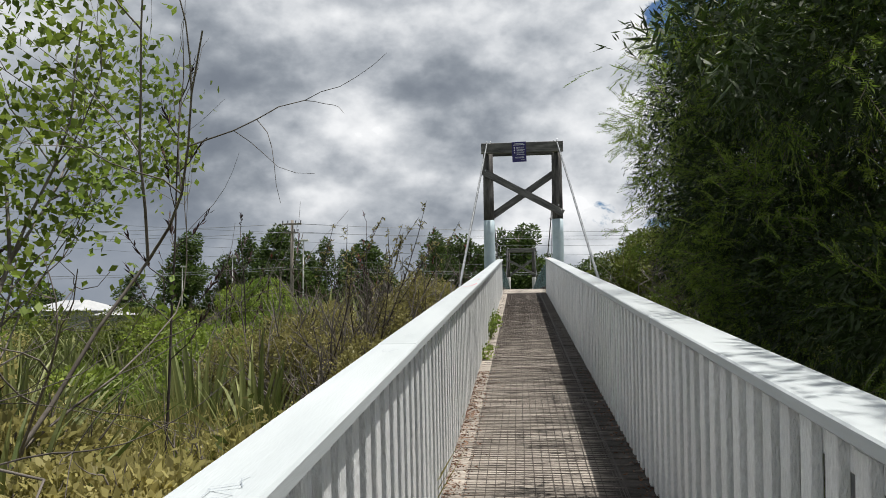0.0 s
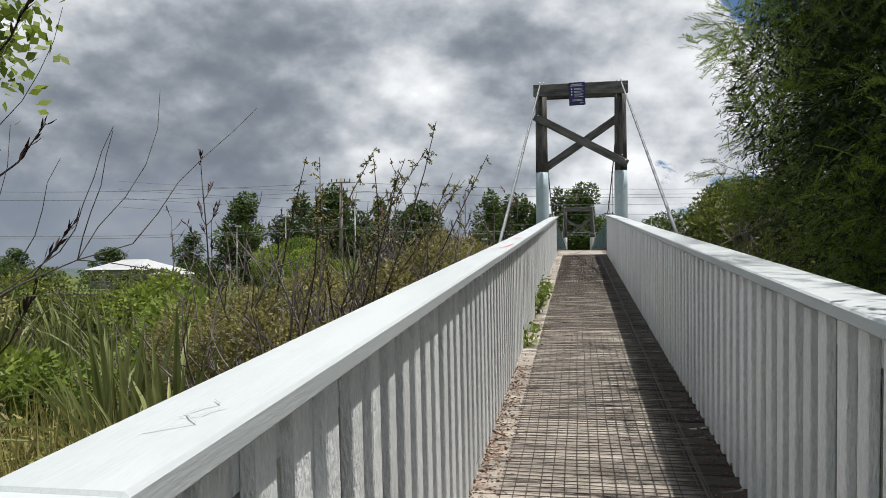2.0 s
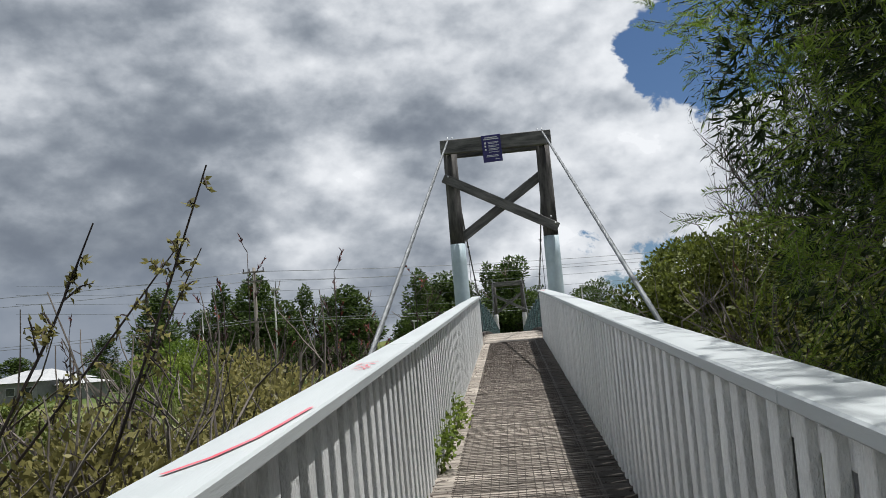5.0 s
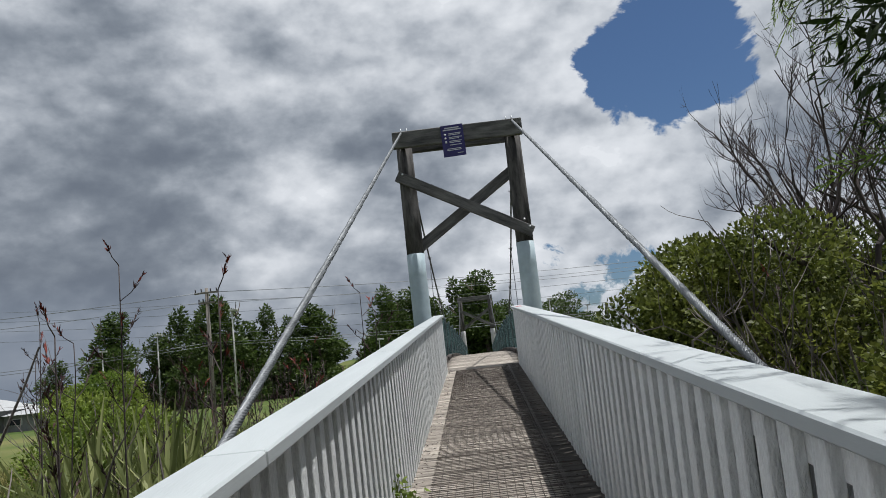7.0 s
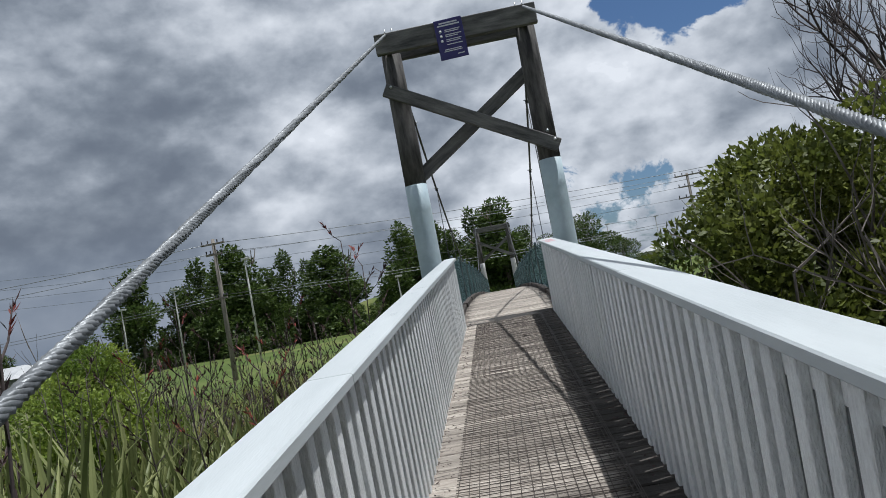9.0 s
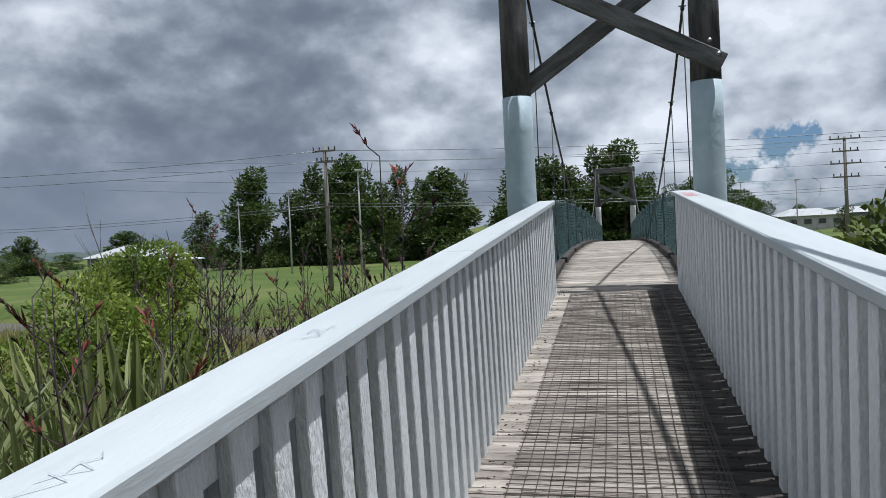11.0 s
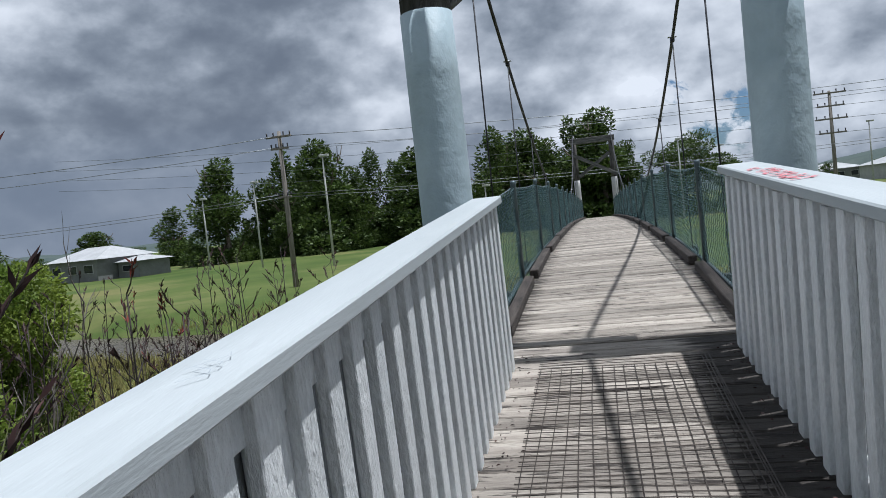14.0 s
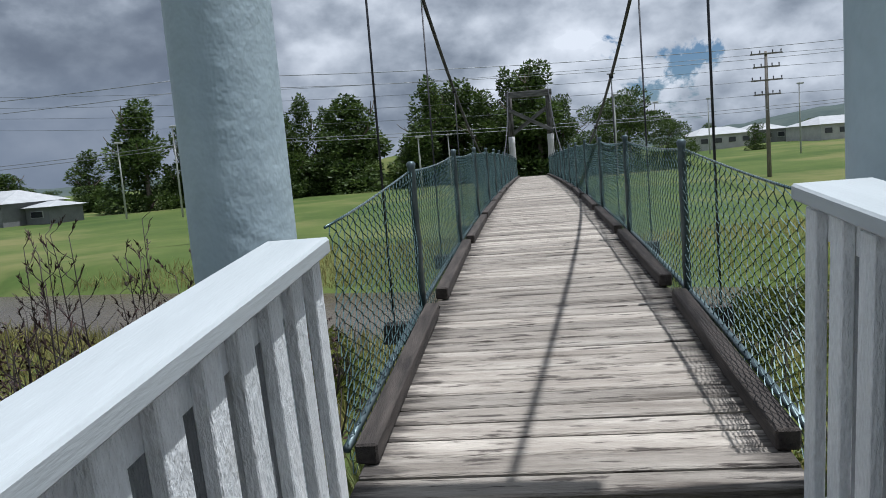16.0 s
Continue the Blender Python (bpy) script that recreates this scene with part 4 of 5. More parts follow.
thorny_scrub(-1.45, 5.6, 2.15, 1.15, ((-1.01, 5.34, 2.28), (-1.12, 5.6, 2.15), (-0.98, 5.8, 2.0), (-1.3, 5.7, 2.1), (-1.2, 5.1, 1.95)))
thorny_scrub(-1.85, 5.5, 2.05, 1.3, ((-1.31, 4.9, 1.98), (-1.48, 5.6, 2.17), (-1.75, 5.2, 2.05), (-1.95, 5.5, 2.1), (-1.6, 4.7, 1.8)))
thorny_scrub(-1.4, 6.4, 2.3, 1.1, ((-0.74, 5.9, 2.14), (-0.95, 6.2, 2.0), (-1.05, 6.6, 2.05)))
for x, y, hgt, wid in ((-1.45, 4.8, 1.6, 1.0), (-2.35, 6.1, 2.0, 1.5), (-1.5, 7.0, 2.35, 1.15), (-1.45, 7.7, 2.5, 1.15), (-1.4, 8.3, 2.55, 1.1), (-2.1, 7.4, 2.3, 1.4), (-3.2, 6.6, 1.9, 1.6)):
    twiggy("dry_scrub_bush", "dense brownish scrub with thin upright twigs and tiny leaves", x, y, hgt, wid, 26, 16000, 0.036, M_BROWNLEAF, bare_top=0.0, twig=M_TWIG, reach=0.98)
for x, y, hgt, wid, n in ((-6.2, 10.6, 2.3, 2.6, 3200), (-5.0, 7.0, 1.6, 1.9, 2400), (-4.4, 8.8, 2.0, 2.2, 3000), (-7.0, 20.7, 3.25, 3.3, 9000), (-10.2, 26.4, 4.0, 3.6, 15000), (-9.5, 14.8, 2.2, 2.6, 3200), (-7.6, 12.6, 2.4, 2.8, 3600), (-9.5, 9.0, 2.2, 3.0, 3600), (-10.5, 21.5, 1.7, 2.8, 5000), (-12.5, 19.0, 2.5, 3.4, 4000), (-9.3, 17.8, 2.5, 2.8, 4000), (-12.0, 15.5, 2.5, 3.2, 4000)):
    twiggy("green_bush", "bright green leafy bush among flax" if y < 12 else "dense green leafy bush behind flax", x, y, hgt, wid, 9, int(n * 1.8), 0.095, M_GREEN if y < 12 or y > 20 else M_SHRUB)
for x, y, hgt, wid in ((-7.2, 4.2, 1.9, 2.4), (-5.6, 2.2, 1.7, 2.2), (-4.2, 0.2, 1.5, 2.0), (-8.8, 6.6, 2.0, 2.6), (-2.2, 0.0, 1.2, 1.5), (-10.6, 11.4, 2.2, 2.8), (-3.0, -1.2, 1.4, 1.8), (-2.1, 1.6, 1.1, 1.5), (-3.4, 2.6, 1.3, 1.8), (-2.0, 3.2, 1.0, 1.4), (-4.4, 2.8, 1.4, 2.0), (-5.6, 4.2, 1.6, 2.2), (-2.3, 4.4, 0.9, 1.3)):
    twiggy("dry_scrub_bush", "low tangled olive-brown scrub bush", x, y, hgt, wid, 14, 8000, 0.075, M_DRYGRASS)
for x, y, hgt, wid in ((-3.0, 24.8, 2.0, 0.9), (-3.9, 24.0, 1.9, 0.9), (-4.7, 25.2, 2.1, 1.0), (-5.6, 26.0, 1.9, 1.0), (-2.6, 22.4, 1.7, 0.8), (-6.8, 26.6, 2.0, 1.1), (-2.9, 26.6, 1.9, 0.8)):
    twiggy("dark_twiggy_bush", "thin dark twiggy bush with sparse dead leaves on the bank", x, y - 0.2, hgt + 0.3, wid, 7, 900, 0.07, M_PODS, twig=M_DARKTWIG)

for x, y, hgt, wid in ((3.4, 25.5, 1.9, 2.2), (5.2, 27.0, 2.1, 2.8), (3.0, 28.5, 1.7, 2.0), (7.6, 26.0, 2.2, 3.0), (5.0, 31.0, 1.6, 2.4), (9.5, 29.5, 2.0, 3.0), (-3.6, 29.0, 1.5, 1.8), (-6.2, 30.0, 1.5, 2.0)):
    twiggy("bank_bush", "low olive-green bush on the stream bank", x, y, hgt, wid, 8, 4200, 0.085, M_SHRUB)
# leafy branches and bare twigs at the start
def build_start_tree():
    th = thing("small_tree", "small half-bare tree with grey branches and fresh oval leaves", "tree", pose(-3.0, 1.6, -0.55))
    h, tips = Heap(), []
    for d, ln in (((-0.1, 0.1, 1), 2.7), ((0.12, 0.2, 1), 2.4), ((-0.4, -0.2, 1), 2.6), ((0.0, -0.4, 1), 2.3), ((-0.25, 0.3, 1), 2.5)):
        limb(h, (0, 0, 0), d, ln, 0.02, 3, 0.4, tips, 6, 4, 0.62, 0.1)
    piece("branchwork", h.mesh(M_TWIG, "branches", True), th, kind="stuff")
    P, D = [], []
    for p, d in tips:
        if p.x < 0.45 and p.z > 1.8:
            for _ in range(36):
                P.append(p + Vector(rng.normal(size=3)) * 0.12)
                D.append(d * 0.5 + Vector(rng.normal(size=3)))
    piece("leafage", leaf_mesh(P, D, rng.uniform(0.045, 0.09, len(P)), 0.042, M_GREEN, "leaves", 0.1), th)


build_start_tree()


def build_feather_tree():
    th = thing("feathery_tree", "large dense feathery green tree overhanging the railing", "tree", pose(4.2, 5.7, -0.6))
    h, tips = Heap(), []
    for k in range(11):
        a = 2 * math.pi * k / 11
        limb(h, (0, 0, 0.3 + 0.25 * k), (math.cos(a), math.sin(a), 0.75), 1.5, 0.08, 2, 0.3, tips, 6, 4, 0.6, 0.2)
    h.tube([(0, 0, 0), (0.1, 0.05, 2.5), (0, 0.1, 5), (0.05, 0, 8.3)], [0.22, 0.17, 0.11, 0.03], 9)
    piece("trunk", h.mesh(M_BARK, "trunk", True), th)
    blobs = [((0.3, 0, 3.6), (2.7, 3.5, 3.2)), ((0.0, 0.5, 6.4), (2.4, 2.8, 2.6)), ((-1.2, -1.8, 4.2), (1.6, 1.7, 1.5)), ((-0.9, 1.9, 3.0), (1.8, 1.9, 2.2)), ((-1.1, 0.1, 2.0), (1.4, 2.4, 1.6)),
             ((-1.4, -0.3, 5.4), (1.4, 1.5, 0.9)), ((-1.1, 1.8, 5.6), (1.4, 1.5, 1.0)), ((-0.4, -2.8, 1.5), (1.6, 1.4, 1.5)), ((-1.6, -2.0, 1.9), (0.9, 1.2, 0.8)), ((-0.6, 3.4, 1.4), (1.6, 1.5, 1.7)),
             ((-1.3, 3.3, 4.2), (1.1, 1.3, 1.3)), ((-2.4, -2.7, 3.4), (1.0, 0.9, 0.6)), ((-3.2, -2.9, 3.3), (0.7, 0.7, 0.35)), ((-1.6, -3.2, 4.6), (1.4, 1.2, 0.9)), ((-1.7, 1.0, 5.0), (1.3, 2.0, 1.3)), ((-1.8, 2.5, 4.6), (1.0, 1.3, 1.1)), ((-1.5, -0.6, 6.6), (1.5, 2.0, 1.3)), ((-1.6, 1.2, 3.3), (1.2, 2.2, 1.2)), ((-1.9, 3.9, 4.0), (0.9, 0.9, 1.3)), ((-1.4, 4.0, 2.6), (1.1, 1.0, 1.2)), ((-1.2, 3.7, 5.4), (1.2, 1.2, 1.0)), ((-2.0, -5.0, 4.9), (1.1, 1.5, 0.8)), ((-1.0, -4.6, 3.9), (1.3, 1.6, 0.9)), ((0.9, -3.4, 1.6), (1.5, 1.3, 1.6)), ((0.4, -3.6, 4.0), (1.8, 1.4, 1.5))]
    def over_ramp(Q, room):
        """True where the crown would stand between the ramp and the high sun."""
        return Q[:, 0] + 4.2 < room + 0.28 * (Q[:, 2] - 0.6)

    # inner mass and the finer layer round it, crown shade in their colour
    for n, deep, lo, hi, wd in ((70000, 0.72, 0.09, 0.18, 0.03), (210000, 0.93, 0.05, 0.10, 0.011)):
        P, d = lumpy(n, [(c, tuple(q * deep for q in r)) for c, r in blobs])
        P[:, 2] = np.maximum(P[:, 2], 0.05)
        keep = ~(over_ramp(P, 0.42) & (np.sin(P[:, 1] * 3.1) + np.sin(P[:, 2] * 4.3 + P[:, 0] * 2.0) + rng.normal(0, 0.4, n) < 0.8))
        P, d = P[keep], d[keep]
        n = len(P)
        piece("inner_foliage", leaf_mesh(P, d + rng.normal(size=(n, 3)) * 0.8 - (0, 0, 0.3), rng.uniform(lo, hi, n), wd, M_FEATHER_SHADE, "inner"), th, kind="stuff")
    # feathery sprays in drooping tufts: rows of fine needles on each side of a thin twig
    tufts, each = 1300, 9
    knobs, _ = lumpy(170, blobs)
    knobs = [(tuple(c), (q, q, q * 0.5)) for c, q in zip(knobs, rng.uniform(0.3, 0.65, 170)) if c[0] < 0.9]
    a, b = lumpy(tufts * 2 // 5, blobs), lumpy(tufts - tufts * 2 // 5, knobs)
    C, out = np.concatenate([a[0], b[0]]), np.concatenate([a[1], b[1]])
    out = unit(out + rng.normal(size=(tufts, 3)) * 0.25 + (0, 0, -0.1))
    C, out = np.repeat(C, each, 0), np.repeat(out, each, 0)
    m = tufts * each
    d = unit(out + rng.normal(size=(m, 3)) * 0.42)
    S = C + out * rng.uniform(-0.1, 0.42, (m, 1)) + rng.normal(size=(m, 3)) * 0.09
    S[:, 2] = np.maximum(S[:, 2], 0.1)
    keep = ~((over_ramp(S, 0.42) | ((S[:, 1] < -3.6) & (S[:, 0] < -0.9))) & (np.repeat(rng.random(tufts), each) < 0.65))
    S, d = S[keep], d[keep]
    m = len(S)
    side = unit(np.cross(d, rng.normal(size=(m, 3))))
    P, D = [], []
    L = rng.uniform(0.14, 0.36, m)
    for q in range(19):
        f = q / 18
        for sg in (-1, 1):
            base = S + d * (L * f)[:, None] + np.array((0, 0, -0.16)) * (L * f * f)[:, None]
            P.append(base)
            D.append(d * 0.75 + side * sg * (1.0 - 0.5 * f) + rng.normal(size=(m, 3)) * 0.12)
    P, D = np.concatenate(P), np.concatenate(D)
    piece("foliage", leaf_mesh(P, D, rng.uniform(0.028, 0.055, len(P)), 0.007, M_TIPS_LIT, "foliage"), th, kind="stuff")
    P, D = S, d
    piece("twigwork", leaf_mesh(P, D, L, 0.008, M_BARK, "twigs"), th, kind="stuff")


build_feather_tree()

# shrubs on the right bank
for x, y, hgt, wid, n in ((3.0, 17.3, 4.7, 2.7, 8000), (2.9, 19.0, 3.4, 2.4, 6000), (3.4, 16.2, 3.2, 3.0, 7000), (5.0, 15.2, 4.0, 3.8, 9000), (2.9, 18.6, 2.7, 2.4, 5000), (4.4, 17.8, 5.0, 4.8, 15000), (6.6, 19.0, 4.6, 4.4, 11000), (3.6, 14.2, 2.6, 2.6, 5200), (5.6, 14.0, 3.6, 3.8, 8000), (3.4, 20.2, 2.6, 2.4, 5000), (3.0, 11.4, 2.0, 2.2, 4200)):
    twiggy("shrub", "dense olive-green leafy shrub with yellowish tips", x, y, hgt, wid, 12, int(n * 2.8), 0.09, M_SHRUB, lw=0.6)


def build_bare_tree(x, y, hgt):
    th = thing("bare_tree", "leafless tree with many fine dark branches behind the shrubs", "tree", pose(x, y, -0.95))
    h = Heap()
    for d in ((-0.2, 0, 1), (0.22, 0.1, 1), (0.0, -0.25, 1), (0.1, 0.25, 1), (-0.3, 0.2, 1)):
        limb(h, (0, 0, 0.1), d, hgt * 0.5, 0.085, 4, 0.28, None, 6, 4, 0.58, 0.35)
    h.v = [(v[0] if v[0] > -1.6 else -1.6 + (v[0] + 1.6) * 0.2, v[1], v[2]) for v in h.v]
    tube_part("trunk", [(0, 0, -0.2), (0.02, 0, 0.4), (0, 0.03, 1.1)], [0.16, 0.13, 0.09], M_BARK, th, 9)
    piece("branchwork", h.mesh(M_DARKTWIG, "branches", True), th, kind="stuff")


build_bare_tree(5.6, 17.4, 7.4)
build_bare_tree(7.6, 20.5, 8.5)


def build_rank_growth():
    """Rank grass and low growth over the banks beside the bridge."""
    def field(name, label, n, box, lo, hi, mat, wd):
        x = rng.uniform(box[0], box[1], n)
        y = rng.uniform(box[2], box[3], n)
        keep = (np.abs(x) > 0.95)
        x, y = x[keep], y[keep]
        z = np.array([ground_z(a, b) for a, b in zip(x, y)])
        ok = z > -1.95
        x, y, z = x[ok], y[ok], z[ok]
        c = len(x)
        D = rng.normal(size=(c, 3)) * 0.42 + (0, 0, 1)
        ob = new(name, leaf_mesh(np.stack([x, y, z - 0.03], 1), D, rng.uniform(lo, hi, c), wd, mat, name))
        tagged(ob, label, "grass", kind="stuff")
    field("rank_grass", "tall dry yellow-green grass and stems beside the ramp", 52000, (-12, -0.9, -5, 11.5), 0.35, 1.2, M_DRYGRASS, 0.022)
    field("rank_grass", "green rank grass under the shrubs beside the ramp", 20000, (0.9, 10, -5, 22), 0.3, 0.8, M_FLAX, 0.02)
    n = 95000
    x, y = rng.uniform(-12, -0.95, n), rng.uniform(-4.5, 10.5, n)
    lift = np.array([0.75 + 0.55 * noise.noise((a * 0.9, b * 0.9, 0.0)) + 0.35 * noise.noise((a * 2.6, b * 2.6, 4.0)) for a, b in zip(x, y)])
    z = np.array([ground_z(a, b) for a, b in zip(x, y)]) + np.maximum(lift, 0.15) * np.sqrt(rng.random(n))
    for name, label, mat, lo, hi in (("brushy_undergrowth", "tangled yellow-green brush and weeds beside the ramp", M_DRYGRASS, 0, n * 2 // 3), ("leafy_weeds", "fresh green leafy weeds among the dry brush", M_SHRUB, n * 2 // 3, n)):
        c = hi - lo
        ob = new(name, leaf_mesh(np.stack([x[lo:hi], y[lo:hi], z[lo:hi]], 1), rng.normal(size=(c, 3)) + (0, 0, 0.2), rng.uniform(0.04, 0.12, c), rng.uniform(0.012, 0.035, c), mat, name))
        tagged(ob, label, "undergrowth", kind="stuff")
    field("bank_grass", "rough grass and reeds along the stream banks", 60000, (-26, 22, 19, 50), 0.2, 0.65, M_DRYGRASS, 0.03)
    field("dark_reeds", "tall dark green reeds and stems below the flax", 16000, (-10, -1.0, 11, 25), 0.6, 1.7, M_FLAX, 0.022)
    field("bank_scrub", "brown dead scrub and reeds on the muddy banks", 26000, (-26, -1, 25, 52), 0.25, 0.85, M_BROWNLEAF, 0.03)
    field("leafy_undergrowth", "low leafy undergrowth below the flax", 18000, (-11, -0.9, 8, 24), 0.12, 0.7, M_SHRUB, 0.05)


build_rank_growth()


# ---- poles, lamps, lines, houses ----
def utility_pole(x, y, z0, z1, arms, label):
    th = thing("utility_pole", label, "utility pole", pose(x, y, z0))
    H = z1 - z0
    tube_part("pole", [(0, 0, -0.3), (0, 0, H * 0.5), (0, 0, H)], [0.19, 0.16, 0.12], M_POLEWOOD, th, 9)
    for zz, w in arms:
        part("cross_arm", block(w, 0.12, 0.13, 0.01), M_POLEWOOD, th, m=pose(0, -0.14, H - zz))
        for q in (-0.46, -0.2, 0.2, 0.46):
            tube_part("insulator", [(q * w, -0.14, H - zz + 0.06), (q * w, -0.14, H - zz + 0.3)], [0.035, 0.06], M_CABLE, th, 6)
    return th


utility_pole(-19.4, 61.0, -0.9, 9.2, ((0.35, 1.7), (1.1, 1.2), (4.2, 0.9)), "tall grey utility pole with short cross arms on the field")
utility_pole(20.2, 86.0, -0.4, 9.9, ((0.2, 2.6), (1.3, 2.2), (2.4, 2.6), (3.6, 2.2)), "utility pole with four cross arms beside the field")


def mast(az, dist, el, lamp=True):
    x, y = spot(az, dist)
    z = ground_z(x, y)
    H = height_for(el, dist, z)
    th = thing("field_lamp", "slim pale lamp mast with a small floodlight", "lamp post", pose(x, y, z), "lamp masts round the field")
    tube_part("mast", [(0, 0, -0.2), (0, 0, H * 0.6), (0, 0, H)], [0.13, 0.1, 0.07], M_CONCRETE, th, 8)
    part("lamp_head", block(0.9, 0.4, 0.22, 0.03), M_CONCRETE, th, m=pose(0.15, 0, H))


for az, dist, el in ((-29.2, 100, 3.1), (-25.5, 92, 4.0), (-20.3, 73, 5.5), (18.35, 120, 3.3), (12.6, 150, 2.9), (6.2, 100, 3.8), (-8.2, 90, 2.0), (9.0, 130, 3.0), (-6.0, 120, 2.0), (25, 150, 2.9)):
    mast(az, dist, el)


def wires():
    lines = []
    for zz in (8.9, 8.2, 5.2, 5.0):
        lines.append(((-70, 52, zz + 0.4), (-19.4, 60.9, zz)))
        lines.append(((-19.4, 60.9, zz), (40, 74, zz + 0.6)))
    for zz in (9.7, 8.6, 7.5, 6.3):
        lines.append(((-60, 92, zz + 4), (20.2, 85.9, zz)))
        lines.append(((20.2, 85.9, zz), (110, 78, zz + 1)))
    for q, (a, b) in enumerate(lines):
        a, b = Vector(a), Vector(b)
        th = thing("power_line", "thin overhead power line above the field", "power line", Matrix.Translation(a), "power lines")
        pts = [(b - a) * (k / 16) + Vector((0, 0, -4 * 0.9 * (k / 16) * (1 - k / 16))) for k in range(17)]
        tube_part("wire", pts, 0.022 if q > 1 else 0.025, M_ROPE, th, 4)


wires()


def house(az, dist, w, d, wall_h, roof_h, turn, wall, label, windows=4, base=None):
    x, y = spot(az, dist)
    z = ground_z(x, y) if base is None else base
    th = thing("house", label, "house", pose(x, y, z, 0, 0, turn))
    part("wall", block(w, d, wall_h + 0.6, 0), wall, th, m=pose(0, 0, wall_h / 2 - 0.3))
    o = 0.6
    V = [(-w / 2 - o, -d / 2 - o, wall_h), (w / 2 + o, -d / 2 - o, wall_h), (w / 2 + o, d / 2 + o, wall_h), (-w / 2 - o, d / 2 + o, wall_h), (-w / 2 + d * 0.3, 0, wall_h + roof_h), (w / 2 - d * 0.3, 0, wall_h + roof_h)]
    piece("roof", data_from(V, [(0, 1, 5, 4), (2, 3, 4, 5), (1, 2, 5), (3, 0, 4), (3, 2, 1, 0)], M_ROOF, "roof"), th, None, "pale sheet iron roof")
    for k in range(windows):
        q = -w / 2 + w * (k + 0.5) / windows
        win = part("window", block(w / windows * 0.55, 0.1, wall_h * 0.4, 0.01), M_HOUSEPALE, th, m=pose(q, -d / 2 - 0.03, wall_h * 0.58))
        part("pane", block(w / windows * 0.5, 0.06, wall_h * 0.34, 0), M_GLASS, win, m=pose(0, -0.05, 0))
    return th


house(-36.3, 118, 11, 9, 3.0, 1.7, -20, M_HOUSE, "grey clubhouse with a pale low roof beside the field", 3)
house(-33.6, 112, 4.5, 5, 2.2, 0.7, -20, M_HOUSE, "small grey lean-to with a pale roof beside the clubhouse", 1)
house(13.0, 178, 12, 10, 3.0, 1.6, 10, M_HOUSEPALE, "low pale building with an iron roof across the field", 4)
house(15.8, 190, 9, 9, 3.0, 1.4, 10, M_HOUSE, "low dark-walled building with an iron roof across the field", 3)
house(21.5, 180, 22, 12, 3.0, 1.7, 14, M_HOUSEPALE, "long pale building with an iron roof across the field", 7)
house(27.5, 185, 16, 12, 3.2, 1.8, 14, M_HOUSEPALE, "pale building with an iron roof across the field", 5)
house(33.5, 185, 18, 12, 3.2, 1.8, 14, M_HOUSEPALE, "pale building with an iron roof across the field", 5)


# ---- small things on the bridge ----
def on_ramp(x, y, z):
    return RAMP @ Vector((x, y, z))


def strokes(name, label, category, origin, lines, r, mat):
    """Drawn lines lying on a surface of the ramp."""
    sx, y, ln = origin
    x, z = rail_line(sx, y)
    slope = (rail_line(sx, y + ln)[1] - z) / ln
    th = thing(name, label, category, RAMP @ pose(sx * (x + 0.075), y, z + 0.0035, math.degrees(math.atan(slope)), 0, 0))
    h = Heap()
    for pts in lines:
        for (a, b), (c, d) in zip(pts, pts[1:]):
            u = Vector((c - a, d - b, 0))
            if u.length < 1e-5:
                continue
            w = Vector((-u.y, u.x, 0)).normalized() * r
            e = u.normalized() * r * 0.6
            A, B = Vector((a, b, 0)) - e, Vector((c, d, 0)) + e
            h.add([A - w, B - w, B + w, A + w], [(0, 1, 2, 3)])
    piece("scrawl", h.mesh(mat, "lines"), th, kind="stuff")




def scribble(n, w, ln):
    out = []
    for k in range(n):
        y = ln * k / n
        out.append([(random.uniform(-w, 0), y + random.uniform(-0.02, 0.02)), (random.uniform(-w, w), y + 0.03), (random.uniform(0, w), y + 0.05), (random.uniform(-w, w), y + 0.07)])
    return out


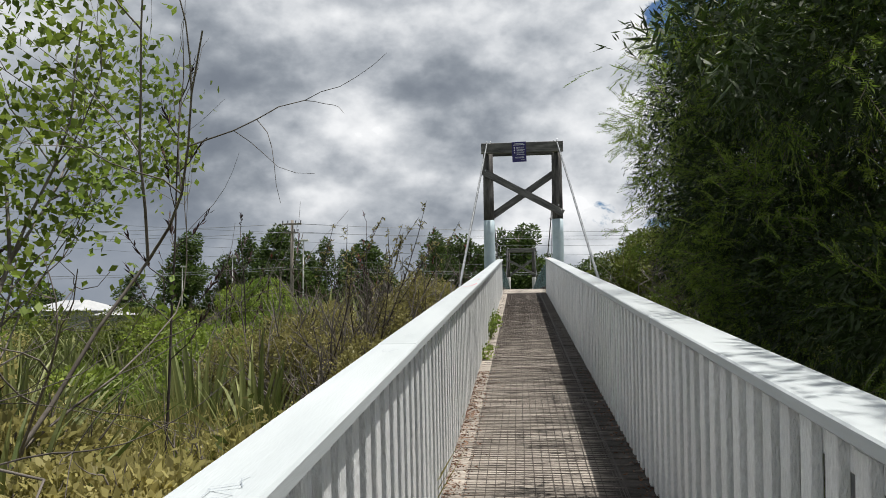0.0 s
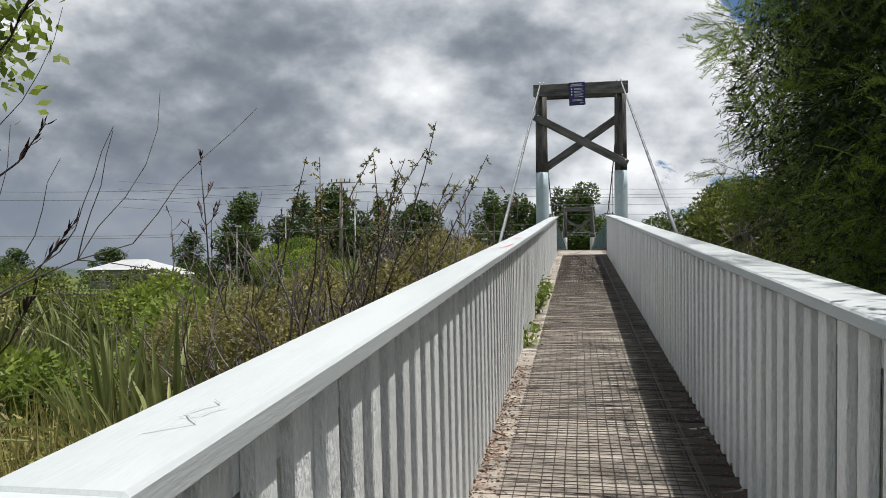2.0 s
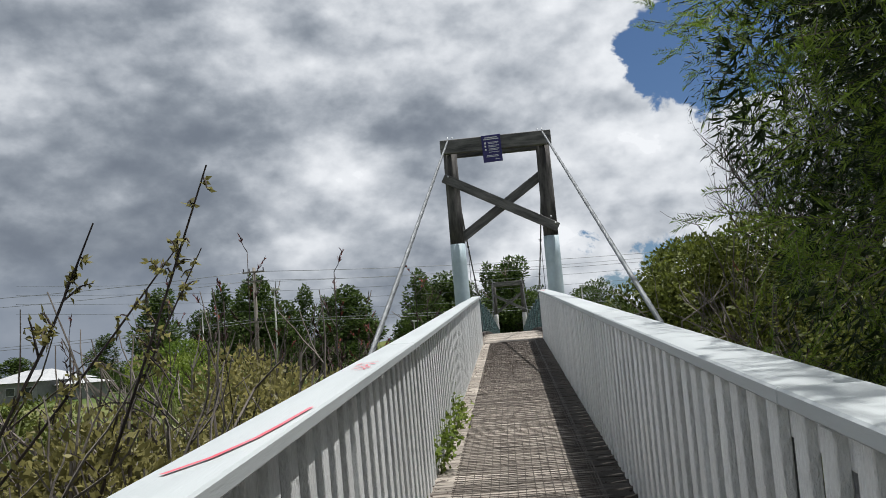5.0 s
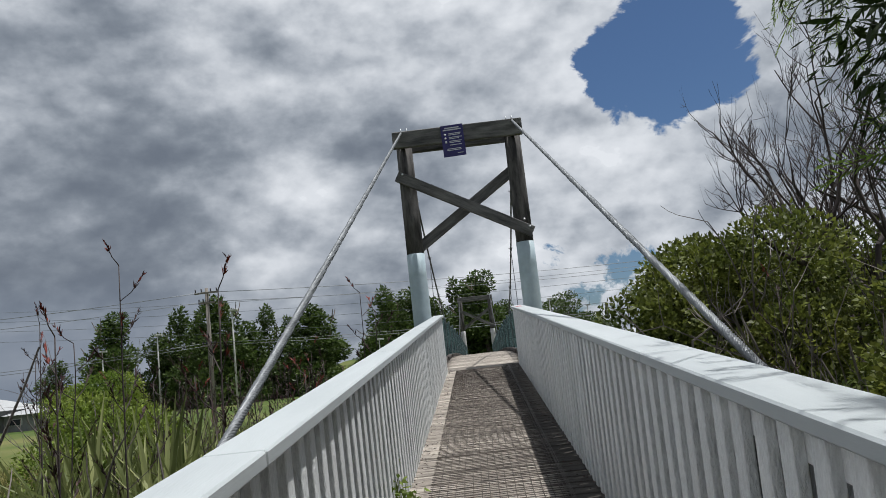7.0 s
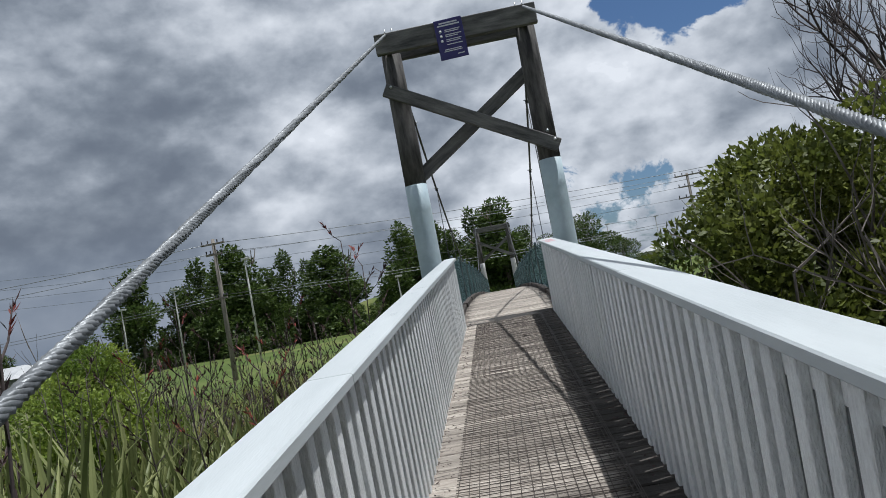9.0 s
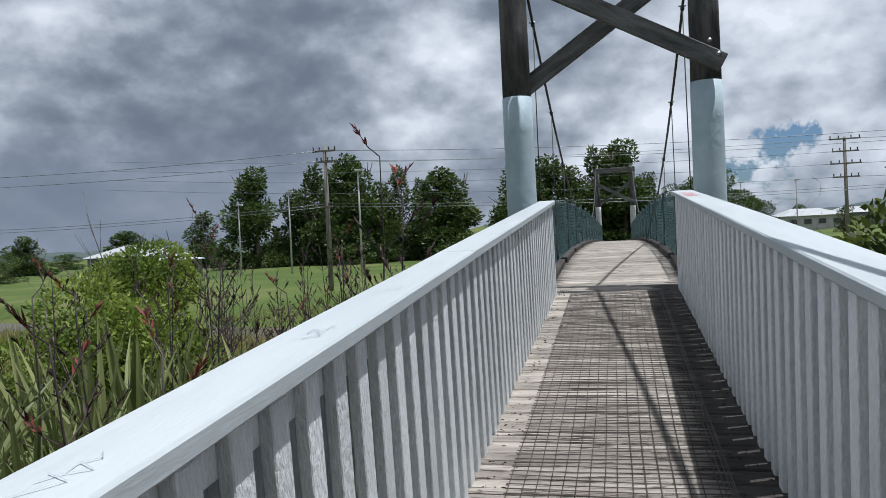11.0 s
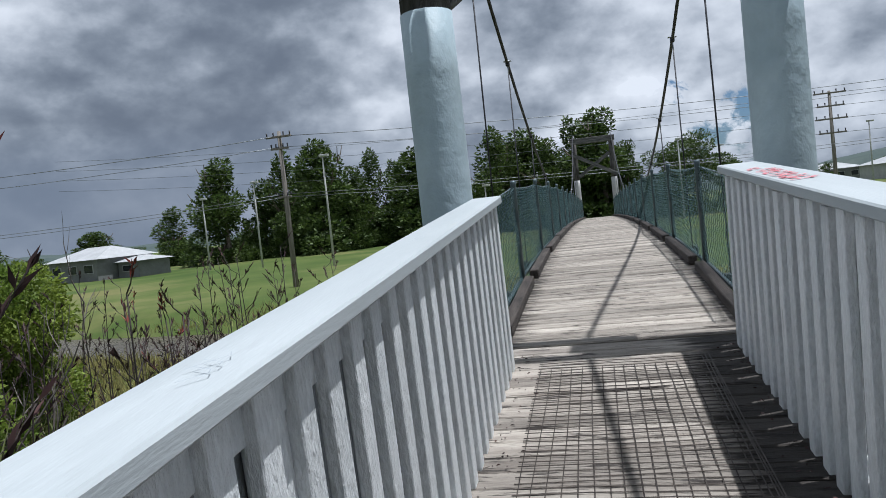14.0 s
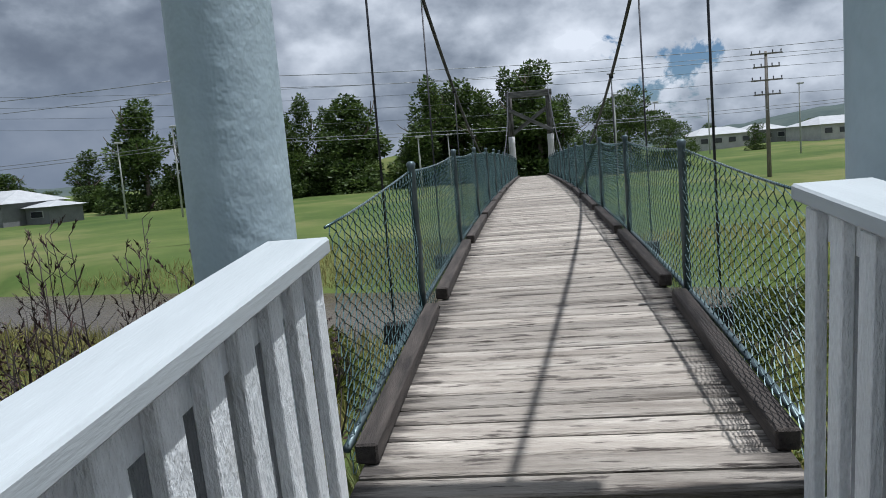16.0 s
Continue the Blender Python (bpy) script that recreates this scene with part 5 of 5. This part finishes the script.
strokes("graffiti", "red spray-painted scrawl on the end of the railing cap", "graffiti", (1, 18.35, 0.9), scribble(13, 0.06, 0.85), 0.007, M_RED)
strokes("graffiti", "thin red paint streak on a railing cap", "graffiti", (-1, 5.6, 0.9), [[(-0.045, 0.0), (0.0, 0.12), (0.03, 0.3), (0.04, 0.45), (0.05, 0.7)]], 0.006, M_RED)
strokes("graffiti", "small red marks on the railing cap", "graffiti", (-1, 7.2, 0.4), scribble(5, 0.05, 0.3), 0.004, M_RED)
for y, n in ((-0.6, 6), (1.0, 7), (1.5, 6), (4.0, 5), (12.5, 6), (13.3, 8), (13.9, 5), (14.5, 6), (16.4, 5), (17.8, 4)):
    strokes("scratch_marks", "faint grey scratched scrawl on the railing cap", "scratch", (-1, y, 0.3), scribble(max(3, n - 3), 0.03, 0.11), 0.0009, M_PENCIL)


def weed(x, y, n, size):
    th = thing("weed", "fresh green weed growing between deck and palings", "weed", RAMP @ pose(x, y, 0.0))
    h = Heap()
    P, D = [], []
    for k in range(7):
        a = rng.uniform(0, 2 * math.pi)
        e = Vector((math.cos(a) * 0.06 + 0.04, math.sin(a) * 0.1, size * rng.uniform(0.5, 1)))
        h.tube([(0, 0, 0), e * 0.5, e], [0.004, 0.003, 0.002], 4)
        for _ in range(n // 7):
            P.append(e * rng.uniform(0.25, 1.0) + Vector(rng.normal(size=3)) * 0.035)
            D.append(rng.normal(size=3))
    piece("stemwork", h.mesh(M_FLAX, "stems"), th, kind="stuff")
    piece("leafage", leaf_mesh(P, D, rng.uniform(0.03, 0.06, len(P)), 0.028, M_GREEN, "leaves", 0.1), th, kind="stuff")


for x, y, n, s in ((-0.58, 9.4, 120, 0.3), (-0.57, 9.9, 120, 0.34), (-0.58, 10.6, 110, 0.32), (-0.58, 11.1, 90, 0.3), (-0.57, 7.4, 70, 0.16), (-0.57, 8.2, 40, 0.1)):
    weed(x, y, n, s)


def leaf_litter():
    """Dry leaves and moss crumbs along the edges of the ramp."""
    def strew(n, sides, y0, y1, spread, mat, label):
        x = rng.choice(sides, n) * (0.60 - np.abs(rng.normal(0, spread, n)))
        y = rng.uniform(y0, y1, n)
        P = np.array([on_ramp(a, b, 0.006) for a, b in zip(x, y)])
        D = rng.normal(size=(n, 3)) * (1, 1, 0.12)
        ob = new("leaf_litter", leaf_mesh(P, D, rng.uniform(0.01, 0.03, n), 0.008, mat, "litter"))
        tagged(ob, label, "leaf litter", kind="stuff")
    strew(1500, (-1, 1), -4, 19.8, 0.07, M_PODS, "dry brown leaf litter along the deck edges")
    strew(5200, (-1, -1, -1, 1), -5, 6.5, 0.075, M_NEEDLES, "reddish dry needles swept along the deck edges")


leaf_litter()
